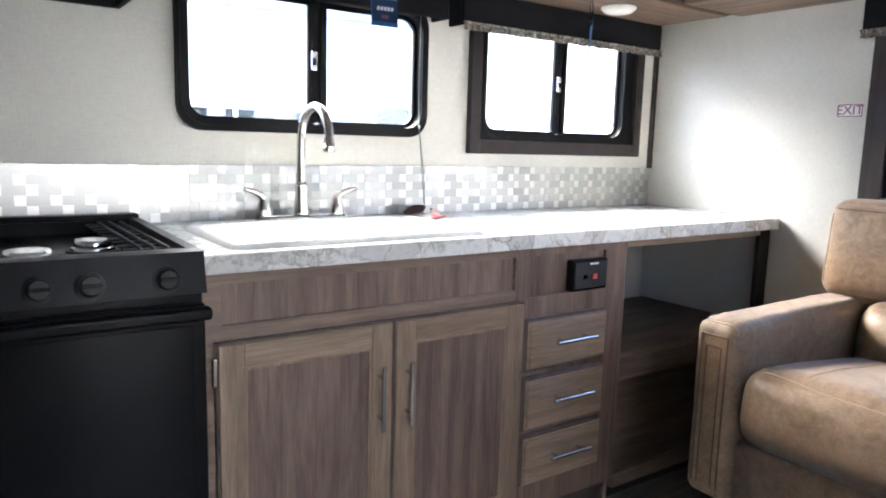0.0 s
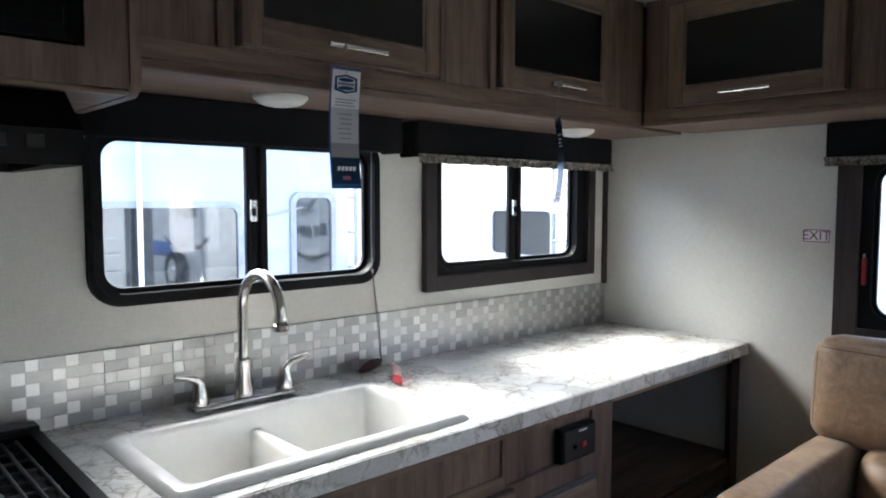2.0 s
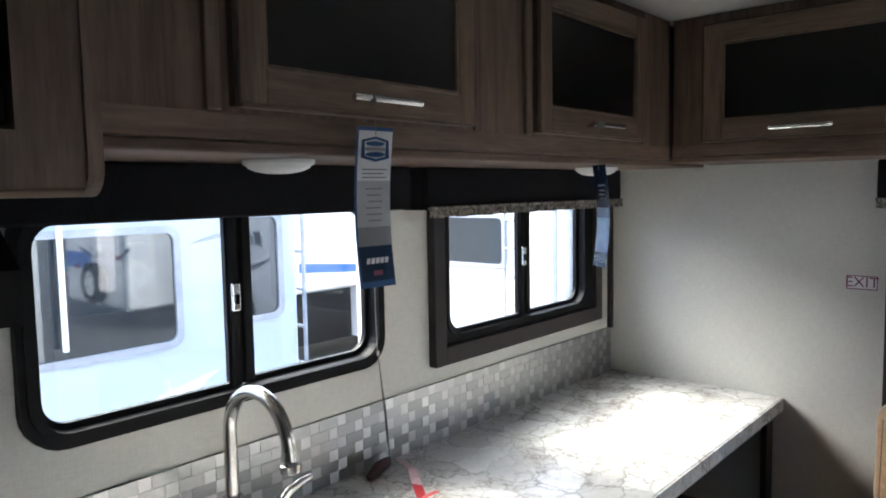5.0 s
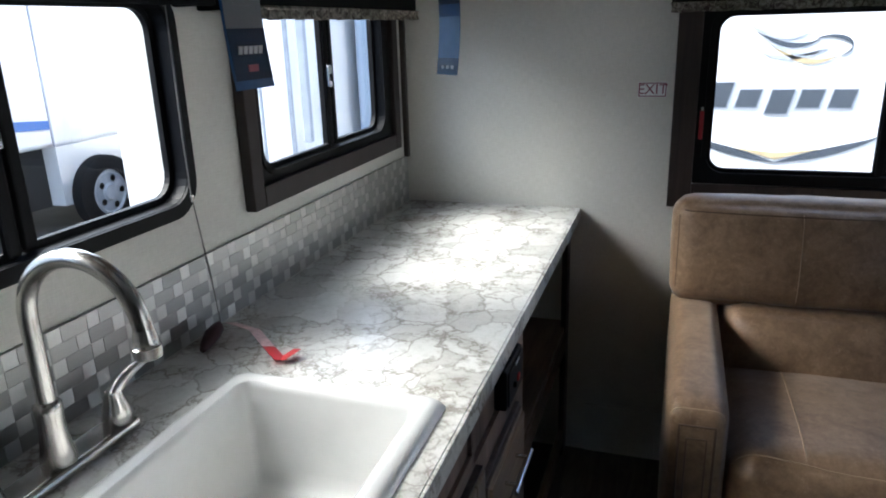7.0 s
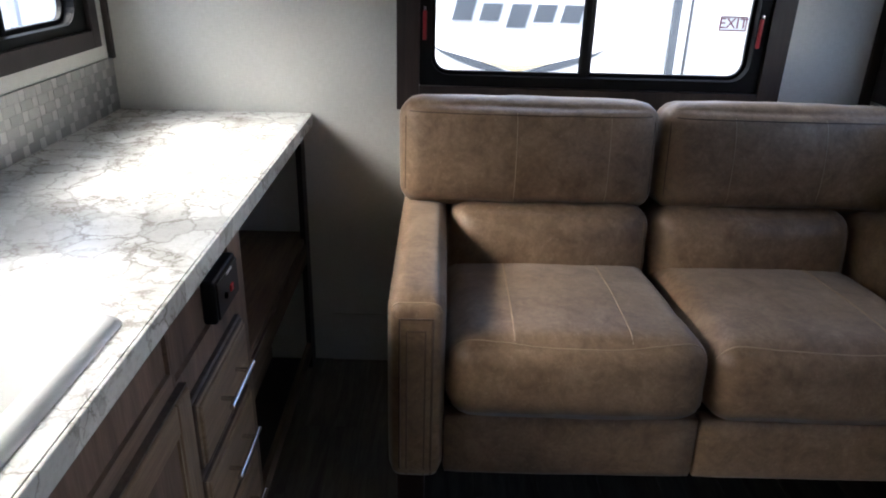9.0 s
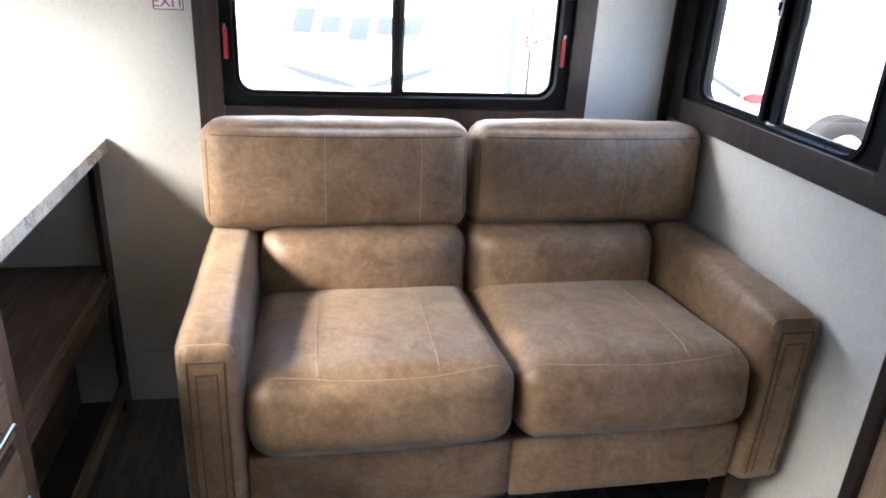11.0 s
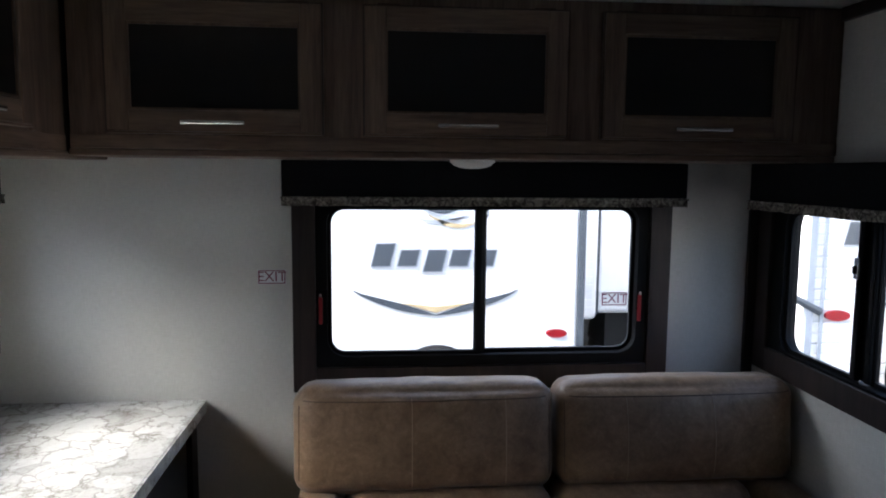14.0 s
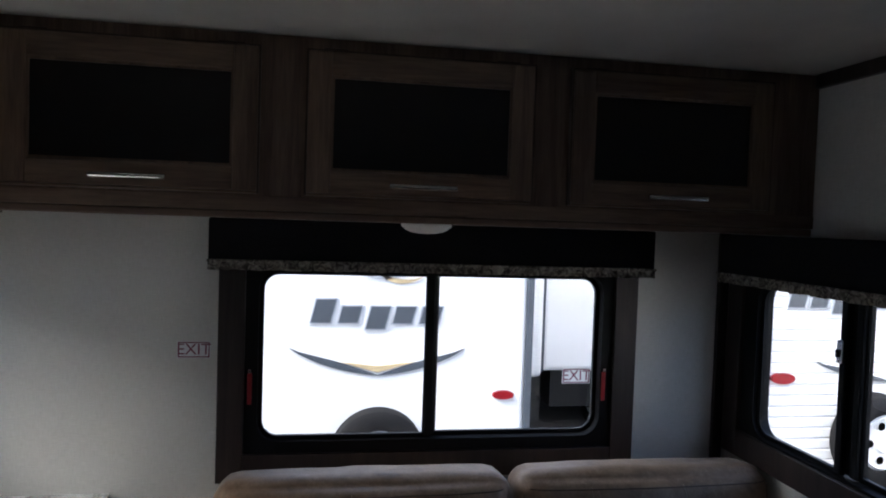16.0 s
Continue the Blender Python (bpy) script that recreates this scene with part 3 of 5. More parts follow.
# ---- valances ----
def valance(name, m, u0, u1, v0, v1, deep, fringe, label):
    w = thing(name, label, "valance", m)
    part("face_board", box(u0, u1, -deep, -deep + 0.018, v0, v1, 0.005), CLOTH, w)
    for a in (u0, u1 - 0.016):
        part("return_board", box(a, a + 0.016, -deep + 0.019, -0.002, v0 + 0.001, v1, 0.004), CLOTH, w)
    if fringe:
        # gathered strip along the lower edge
        bm = empty_bm()
        n = int((u1 - u0) / 0.006)
        rows = []
        for k in range(4):
            rows.append([bm.verts.new((u0 + (u1 - u0) * i / n + 0.002 * math.sin(i * 1.7), -deep - 0.004 - 0.004 * math.sin(i * 0.95 + 0.6 * math.sin(i * 0.23)) * (0.4 + k * 0.3), v0 + 0.004 - k * 0.0072 - (0.001 * math.sin(i * 0.37) if k == 3 else 0))) for i in range(n + 1)])
        for a, b in zip(rows, rows[1:]):
            for i in range(n):
                bm.faces.new((a[i], a[i + 1], b[i + 1], b[i]))
        bmesh.ops.solidify(bm, geom=bm.faces[:], thickness=0.003)
        part("fringe", bm, FRINGE, w, "gathered patterned fabric edging", True)
        part("welt", tube([(u0 - 0.002, -deep - 0.004, v0 + 0.006), (u1 + 0.002, -deep - 0.004, v0 + 0.006)], 0.004, 8), FRINGE, w)
    return w


valance("valance", NORTH, 0.565, 1.458, 1.546, 1.647, 0.090, False, "plain charcoal fabric valance over the sink window")
valance("valance", NORTH, 1.515, 2.512, 1.540, 1.647, 0.092, True, "charcoal fabric valance with a gathered patterned edge")
valance("valance", EAST, -1.137, 0.103, 1.537, 1.654, 0.070, True, "charcoal fabric valance with a gathered patterned edge")
valance("valance", SOUTH, -2.515, -1.43, 1.533, 1.654, 0.100, True, "charcoal fabric valance with a gathered patterned edge")


# ---- worktop, splashback, sink ----
SINKHOLE = (0.603, 1.243, 1.453, 1.795)
top = thing("countertop", "white and grey marble-look laminate worktop on the kitchen units", "countertop")
cb = holed(0.510, 2.597, 1.392, 1.990, [SINKHOLE], 0.876, 0.913, lambda u, v, d: (u, v, d))
part("slab", cb, COUNTER, top)
eb = box(0.510, 2.597, 1.385, 1.3915, 0.872, 0.9125, 0.002)
part("front_edge", eb, COUNTER, top)

SX0, SX1, SY0, SY1, SZ = 0.578, 1.268, 1.425, 1.822, 0.928


def sink_unit():
    s = thing("sink", "white double-bowl drop-in sink with a rounded rim", "sink")
    wall0 = 0.909

    def tray(x0, x1, y0, y1, zb, r, tap):
        bm = empty_bm()
        k = 7
        prof = [(0.0, SZ - 0.002), (0.004, SZ - 0.006), (0.006, SZ - 0.016), (0.006 + tap * 0.5, (SZ + zb) / 2), (0.004 + tap, zb + 0.03), (0.010 + tap, zb + 0.009), (0.024 + tap, zb)]
        loops = [[bm.verts.new((u, v, z)) for u, v in outline(x0 + o, x1 - o, y0 + o, y1 - o, max(r - o * 0.35, 0.01), k)] for o, z in prof]
        n = len(loops[0])
        for a, b in zip(loops, loops[1:]):
            for i in range(n):
                bm.faces.new((a[i], a[(i + 1) % n], b[(i + 1) % n], b[i]))
        bm.faces.new(loops[-1])
        return bm

    def ridge(x):
        """The low wall between the bowls, wider at its foot."""
        bm = empty_bm()
        side = [(0.034, 0.738), (0.024, 0.748), (0.019, 0.775), (0.0155, 0.868), (0.013, 0.878), (0.008, 0.883)]
        prof = [(-a, z) for a, z in side] + [(a, z) for a, z in side[::-1]]
        ends = [[bm.verts.new((x + a, y, z)) for a, z in prof] for y in (1.467, 1.783)]
        for k in range(len(prof) - 1):
            bm.faces.new((ends[0][k], ends[0][k + 1], ends[1][k + 1], ends[1][k]))
        for e in ends:
            bm.faces.new(e)
        return bm

    part("bowl", tray(0.616, 1.230, 1.463, 1.787, 0.740, 0.016, 0.012), SINK, s, smooth=True)
    # rim: outer lip down to the counter, flat land, inner edge
    bm = empty_bm()
    k = 7
    prof = [(0.0, 0.9135), (0.002, 0.9165), (0.009, SZ - 0.004), (0.018, SZ - 0.0005), (0.030, SZ), (0.038, SZ - 0.002)]
    loops = [[bm.verts.new((u, v, z)) for u, v in outline(SX0 + o, SX1 - o, SY0 + o, SY1 - o * 0.9, 0.026, k)] for o, z in prof]
    n = len(loops[0])
    for a, b in zip(loops, loops[1:]):
        for i in range(n):
            bm.faces.new((a[i], a[(i + 1) % n], b[(i + 1) % n], b[i]))
    part("rim", bm, SINK, s, smooth=True)
    part("divider", ridge(wall0), SINK, s, smooth=True)
    for x in (0.737, 1.107):
        zb = 0.740
        d = part("drain", moved(lathe(((0.045, 0.0), (0.045, 0.003), (0.036, 0.004), (0.032, -0.001), (0.0, -0.001))), x, 1.624, zb + 0.001), STEEL, s, "steel drain ring", True)
        part("drain_hole", moved(lathe(((0.030, 0.0), (0.028, 0.004), (0.012, 0.006), (0.0, 0.006))), x, 1.624, zb + 0.0015), RUBBER, d, smooth=True)
    return s


sink_unit()


def faucet():
    f = thing("faucet", "brushed nickel gooseneck faucet with two lever handles", "faucet")
    X, Y, Z = 0.938, 1.893, 0.9135
    part("deck_plate", box(X - 0.135, X + 0.135, Y - 0.027, Y + 0.027, Z, Z + 0.020, 0.009, 4), CHROME, f, smooth=True)
    part("spout_base", moved(lathe(((0.024, 0.02), (0.024, 0.03), (0.020, 0.05), (0.017, 0.085), (0.0185, 0.10), (0.0185, 0.11), (0.014, 0.115), (0, 0.115))), X, Y, Z), CHROME, f, smooth=True)
    pts = [(X, Y, Z + 0.10), (X, Y, Z + 0.17), (X, Y, Z + 0.234)]
    R = 0.092
    dx, dy = 0.0, -1.0
    for i in range(1, 20):
        a = radians(180 - 9.6 * i)
        s = R + R * math.cos(a)
        pts.append((X + dx * s, Y + dy * s, Z + 0.234 + R * math.sin(a)))
    end = pts[-1]
    part("spout", tube(pts, 0.0125, 16), CHROME, f, smooth=True)
    d = (Vector(pts[-1]) - Vector(pts[-2])).normalized()
    e = Vector(end)
    part("nozzle", tube([e - d * 0.012, e, e + d * 0.010, e + d * 0.012, e + d * 0.026], 0.015, 16, [0.0125, 0.015, 0.0155, 0.018, 0.017]), CHROME, f, smooth=True)
    for sgn in (-1, 1):
        hx = X + sgn * 0.113
        h = part("handle_body", moved(lathe(((0.023, 0.018), (0.023, 0.03), (0.020, 0.042), (0.015, 0.060), (0.013, 0.070), (0, 0.074))), hx, Y, Z), CHROME, f, smooth=True)
        part("lever", tube([(hx - sgn * 0.006, Y, Z + 0.060), (hx + sgn * 0.012, Y - 0.004, Z + 0.080), (hx + sgn * 0.035, Y - 0.008, Z + 0.090), (hx + sgn * 0.062, Y - 0.012, Z + 0.096)], 0.008, 12, [0.011, 0.011, 0.0085, 0.006]), CHROME, h, smooth=True)
    return f


faucet()


# ---- kitchen base units ----
def bar_handle(parent, a, b, off, m=STEEL):
    """A round bar on two posts; off: the way to the face."""
    a, b, off = Vector(a), Vector(b), Vector(off)
    h = part("handle", tube([a, b], 0.0058, 12), m, parent, "slim bright metal bar handle", True)
    for k in (0.18, 0.82):
        p = a.lerp(b, k)
        part("post", tube([p, p + off], 0.0045, 8), m, h, smooth=True)
    return h


def cabinet_door(parent, m, u0, u1, v0, v1, fw, inner, th=0.020, name="door", railmat=None, fv=None, stilemat=None):
    """A framed door in the xz plane; front at y = -th."""
    railmat, stilemat = railmat or RAIL, stilemat or STILE
    d = thing(name, "", "")
    for k in ("label", "category"):
        if k in d:
            del d[k]
    d.parent = parent
    d.matrix_local = m
    fv = fv or fw
    part("panel", box(u0 + fw - 0.005, u1 - fw + 0.005, -th + 0.009, -0.003, v0 + fv - 0.005, v1 - fv + 0.005), inner, d)
    for a in (u0, u1 - fw):
        part("stile", box(a, a + fw, -th, -0.001, v0, v1, 0.003), stilemat, d)
    for b in (v0, v1 - fv):
        part("rail", box(u0 + fw, u1 - fw, -th + 0.0005, -0.001, b, b + fv, 0.003), railmat, d)
    # thin dark outline round the door, standing in for edge shade
    part("edge_moulding", ring(outline(u0 - 0.005, u1 + 0.005, v0 - 0.005, v1 + 0.005, 0.001, 1), outline(u0 - 0.0002, u1 + 0.0002, v0 - 0.0002, v1 + 0.0002, 0.001, 1), -th + 0.006, -0.0005), EDGESHADE, d)
    part("bead", ring(outline(u0 + fw - 0.001, u1 - fw + 0.001, v0 + fv - 0.001, v1 - fv + 0.001, 0.001, 1), outline(u0 + fw + 0.006, u1 - fw - 0.006, v0 + fv + 0.006, v1 - fv - 0.006, 0.001, 1), -th + 0.004, -0.004), stilemat, d)
    return d


FACE = 1.415
base = thing("sink_cabinet", "grey-oak laminate sink cabinet with two framed doors", "cabinet")
part("body", box(0.515, 1.358, FACE + 0.02, 1.98, 0.06, 0.72), DARKCAV, base)
part("toe_board", box(0.510, 1.795, FACE + 0.05, FACE + 0.065, 0.0, 0.09), DARKCAV, base)
part("face_frame", holed(0.505, 1.3625, 0.09, 0.8715, [(0.551, 1.356, 0.756, 0.845)], FACE, FACE + 0.018, lambda u, v, d: (u, d, v)), WOODX, base)
part("false_front", box(0.545, 1.361, FACE + 0.008, FACE + 0.017, 0.750, 0.852), WOOD, base)
F = pose(0, FACE, 0)
for u0, u1, hx in ((0.538, 0.958, 0.920), (0.969, 1.378, 0.999)):
    d = cabinet_door(base, F, u0, u1, 0.110, 0.718, 0.056, WOOD)
    bar_handle(d, (hx, -0.048, 0.620), (hx, -0.048, 0.461), (0, 0.028, 0))
    for z in (0.66, 0.22):
        if u0 < 0.6:
            part("hinge", box(u0 - 0.012, u0 + 0.001, -0.016, -0.001, z - 0.032, z + 0.032, 0.004), STEEL, d)

def raised_front(u0, u1, v0, v1, steps):
    """A drawer front with a stepped and sloped edge round a raised field; steps: (inset, height) pairs."""
    bm = empty_bm()
    rows = []
    for g, y in steps:
        rows.append([bm.verts.new((u, FACE + y, v)) for u, v in ((u0 + g, v0 + g), (u1 - g, v0 + g), (u1 - g, v1 - g), (u0 + g, v1 - g))])
    for a, b in zip(rows, rows[1:]):
        for k in range(4):
            bm.faces.new((a[k], a[(k + 1) % 4], b[(k + 1) % 4], b[k]))
    bm.faces.new(rows[0][::-1])
    bm.faces.new(rows[-1])
    return bm


STEP_EDGE = ((0.0, -0.001), (0.0, -0.010), (0.003, -0.0125), (0.006, -0.013), (0.0065, -0.0165), (0.009, -0.0185))
STEP_FACE = ((0.008, -0.0186), (0.008, -0.0195), (0.011, -0.0205), (0.0135, -0.021), (0.0145, -0.0255), (0.018, -0.027))
drw = thing("drawer_cabinet", "grey-oak laminate cabinet with three drawers", "cabinet")
part("body", box(1.365, 1.790, FACE + 0.02, 1.98, 0.06, 0.86), DARKCAV, drw)
part("side_panel", box(1.791, 1.804, FACE + 0.02, 1.985, 0.0, 0.8715), WOOD, drw)
part("face_frame", holed(1.3635, 1.806, 0.09, 0.8715, [(1.372, 1.713, 0.728, 0.847)], FACE, FACE + 0.018, lambda u, v, d: (u, d, v)), WOOD, drw)
part("recessed_panel", box(1.366, 1.72, FACE + 0.010, FACE + 0.017, 0.722, 0.856), WOOD, drw)
for v0, v1, hz in ((0.518, 0.672, 0.603), (0.340, 0.501, 0.432), (0.173, 0.329, 0.258)):
    d = part("drawer_front", raised_front(1.387, 1.715, v0, v1, STEP_FACE), RAIL, drw)
    # stepped edge of the front, its shade painted in with darker wood
    part("edge_moulding", raised_front(1.387, 1.715, v0, v1, STEP_EDGE), EDGESHADE, d)
    bar_handle(d, (1.476, FACE - 0.056, hz), (1.634, FACE - 0.056, hz), (0, 0.034, 0))

ob = thing("outlet_box", "black plastic control box with a red switch", "outlet box")
part("housing", box(1.556, 1.704, FACE - 0.018, FACE + 0.009, 0.734, 0.826, 0.006, 3), ENAMEL, ob)
part("cover", box(1.563, 1.697, FACE - 0.023, FACE - 0.0182, 0.741, 0.819, 0.003), RUBBER, ob)
part("switch", box(1.634, 1.652, FACE - 0.027, FACE - 0.0232, 0.768, 0.783, 0.002), RED, ob)
part("knob", moved(lathe(((0.007, 0), (0.006, 0.006), (0, 0.007)), 12), 1.604, FACE - 0.0235, 0.776, 90), ENAMEL, ob)
part("marking", box(1.622, 1.657, FACE - 0.0240, FACE - 0.0231, 0.811, 0.816), PAPER, ob)

bay = thing("open_cabinet", "open grey-oak cabinet bay with a shelf under the worktop", "cabinet")
part("top_rail", box(1.807, 2.530, FACE, FACE + 0.018, 0.848, 0.8715), RAIL, bay)
part("leg_panel", box(2.531, 2.596, FACE, FACE + 0.018, 0.0, 0.8715, 0.002), DARKWOOD, bay)
# shelf, fascia and inner panel carry the bay's shade in their wood colour
part("shelf", box(1.807, 2.595, FACE + 0.006, 1.985, 0.488, 0.506, 0.002), BAYSHADE, bay)
part("shelf_fascia", box(1.807, 2.530, FACE, FACE + 0.016, 0.418, 0.4875, 0.002), BAYSHADE, bay)
part("lower_panel", box(1.807, 2.595, FACE + 0.16, FACE + 0.17, 0.0, 0.487), BAYSHADE, bay)
part("lower_rail", box(1.807, 2.530, FACE, FACE + 0.018, 0.055, 0.105, 0.002), WOODX, bay)


# ---- wall cupboards ----
def lift_door(parent, m, u0, u1, v0, v1, fw=0.052, railmat=None):
    """A top-hung door with a black centre panel and a bar handle on its lower rail."""
    d = cabinet_door(parent, m, u0, u1, v0, v1, fw, DARKPANEL, 0.022, railmat=railmat, fv=0.052, stilemat=UPPERZ)
    part("lip", box(u0, u1, -0.024, -0.0005, v0 - 0.006, v0 - 0.0005, 0.002), railmat or RAIL, d)
    mid = (u0 + u1) / 2
    bar_handle(d, (mid - 0.076, -0.050, v0 + 0.021), (mid + 0.076, -0.050, v0 + 0.021), (0, 0.03, 0))
    for u in (u0 + 0.06, u1 - 0.06):
        part("hinge", box(u - 0.028, u + 0.028, -0.008, -0.0005, v1 + 0.0005, v1 + 0.010, 0.002), DARKBROWN, d)
    return d


UF = 1.622
upn = thing("wall_cupboard", "grey-oak overhead cupboard with two black-panelled lift doors", "cabinet")
part("body", box(0.607, 2.59, UF + 0.02, 1.995, 1.666, ZC - 0.004), DARKCAV, upn)
part("bottom_board", box(0.600, 2.520, UF - 0.003, 1.996, 1.648, 1.665, 0.004), WOODX, upn)
part("face_frame", box(0.600, 2.252, UF, UF + 0.018, 1.666, ZC - 0.003), WOOD, upn)
part("lower_rail", box(0.602, 2.250, UF - 0.004, UF - 0.0005, 1.667, 1.704, 0.001), UPPERX, upn)
for u in (0.768, 1.345, 1.523, 2.078):
    part("stile_moulding", box(u - 0.012, u + 0.012, UF - 0.010, UF - 0.0005, 1.705, ZC - 0.01, 0.004, 3), WOOD, upn)
for u0, u1 in ((0.801, 1.320), (1.547, 2.048)):
    lift_door(upn, pose(0, UF, 0), u0, u1, 1.717, 2.036, fw=0.044, railmat=UPPERX)

upe = thing("wall_cupboard", "grey-oak overhead cupboard with three black-panelled lift doors", "cabinet")
part("body", box(2.275, 2.595, YS + 0.004, UF - 0.006, 1.674, ZC - 0.004), DARKCAV, upe)
part("bottom_board", box(2.256, 2.597, YS + 0.003, UF - 0.005, 1.656, 1.6735, 0.004), WOODY, upe)
part("face_frame", box(2.255, 2.273, YS + 0.003, UF - 0.012, 1.674, ZC - 0.003), WOOD, upe)
part("lower_rail", box(2.2505, 2.2545, YS + 0.004, UF - 0.012, 1.675, 1.707, 0.001), UPPERY, upe)
UE = pose(2.2545, 0, 0, 0, 0, -90)
for a, b in ((-1.515, -0.994), (-0.886, -0.366), (-0.268, 0.252)):
    lift_door(upe, UE, a, b, 1.717, 2.032, railmat=UPPERY)


def dome_light(name, m, r, label, mat=WHITE, deep=1.0):
    """Flat round lamp, switched off."""
    l = thing(name, label, "ceiling light", m)
    part("bezel", lathe(((r, 0), (r, -0.006), (r * 0.93, -0.010), (r * 0.90, -0.008), (0, -0.008))), mat, l, smooth=True)
    part("diffuser", lathe(((r * 0.9, -0.0085), (r * 0.86, -0.014 * deep), (r * 0.65, -0.020 * deep), (r * 0.35, -0.0235 * deep), (0, -0.0245 * deep))), mat, l, smooth=True)
    return l


for x, y in ((0.978, 1.765), (2.100, 1.775)):
    dome_light("puck_light", pose(x, y, 1.6475), 0.062, "round white puck light under the cupboard")
dome_light("puck_light", pose(2.345, 0.596, 1.6555), 0.062, "round white puck light under the cupboard")
dome_light("ceiling_light", pose(1.735, 0.780, ZC - 0.001), 0.112, "round milky flush ceiling lamp, switched off", LAMPGREY, 1.4)


# ---- range, hood, microwave ----
def cooker():
    s = thing("gas_range", "black enamel gas range with three burners and knobs", "stove")
    x0, x1 = -0.045, 0.500
    part("body", box(x0, x1, 1.372, 1.965, 0.02, 0.887), ENAMEL, s)
    # sunk cooktop: rim, floor
    part("rim", holed(x0, x1, 1.372, 1.965, [(x0 + 0.022, x1 - 0.022, 1.398, 1.935)], 0.888, 0.929, lambda u, v, d: (u, v, d + (v - 1.372) * 0.012)), ENAMEL, s)
    part("cooktop", box(x0 + 0.022, x1 - 0.022, 1.398, 1.935, 0.888, 0.899), OVENGLASS, s)
    part("back_ledge", box(x0, x1, 1.925, 1.968, 0.9305, 0.946, 0.004), ENAMEL, s)
    # slanted control panel
    bm = empty_bm()
    prof = [(1.3715, 0.9295), (1.352, 0.928), (1.336, 0.848), (1.3715, 0.843)]
    a = [bm.verts.new((x0, y, z)) for y, z in prof]
    b = [bm.verts.new((x1, y, z)) for y, z in prof]
    bm.faces.new(a)
    bm.faces.new(b[::-1])
    for i in range(4):
        bm.faces.new((a[i], a[(i + 1) % 4], b[(i + 1) % 4], b[i]))
    part("control_panel", bm, ENAMEL, s)
    for x in (0.010, 0.215, 0.296, 0.427):
        k = part("knob", moved(lathe(((0.026, 0), (0.026, 0.004), (0.020, 0.006), (0.0185, 0.020), (0.016, 0.023), (0, 0.023)), 24), x, 1.343, 0.878, 79), RUBBER, s, smooth=False)
        part("grip", moved(box(-0.017, 0.017, -0.004, 0.004, 0.02, 0.030, 0.002), x, 1.343, 0.878, 79), ENAMEL, k)
    part("door", box(x0 + 0.004, x1 - 0.002, 1.342, 1.371, 0.30, 0.826, 0.005), ENAMEL, s)
    part("door_glass", box(x0 + 0.03, x1 - 0.028, 1.338, 1.3415, 0.33, 0.785, 0.001), OVENGLASS, s)
    part("door_handle", box(x0 - 0.004, x1 + 0.005, 1.312, 1.341, 0.797, 0.823, 0.008, 3), ENAMEL, s)
    part("drawer", box(x0 + 0.004, x1 - 0.002, 1.345, 1.371, 0.06, 0.292, 0.005), ENAMEL, s)
    for x, y, r in ((0.215, 1.515, 0.042), (0.345, 1.63, 0.036), (0.06, 1.68, 0.034)):
        bnr = part("burner", moved(lathe(((r * 1.25, 0), (r * 1.2, 0.008), (r, 0.010), (r, 0.022), (r * 0.94, 0.025), (0, 0.026))), x, y, 0.8995), STEEL, s, "shiny metal burner cap", True)
        part("burner_ring", moved(lathe(((r * 1.5, 0), (r * 1.45, 0.003), (r * 1.26, 0.004), (r * 1.26, 0))), x, y, 0.8995), ENAMEL, bnr, smooth=True)
    # wire grate
    zg = 0.928
    for x in (0.10, 0.40, 0.425, 0.45):
        part("grate_bar", tube([(x, 1.415, zg - 0.018), (x, 1.43, zg), (x, 1.90, zg), (x, 1.915, zg - 0.018)], 0.004, 8), RUBBER, s, smooth=True)
    for i in range(9):
        y = 1.44 + i * 0.057
        part("grate_bar", tube([(0.37, y, zg - 0.004), (0.458, y, zg - 0.004)], 0.0035, 8), RUBBER, s, smooth=True)
    return s


cooker()


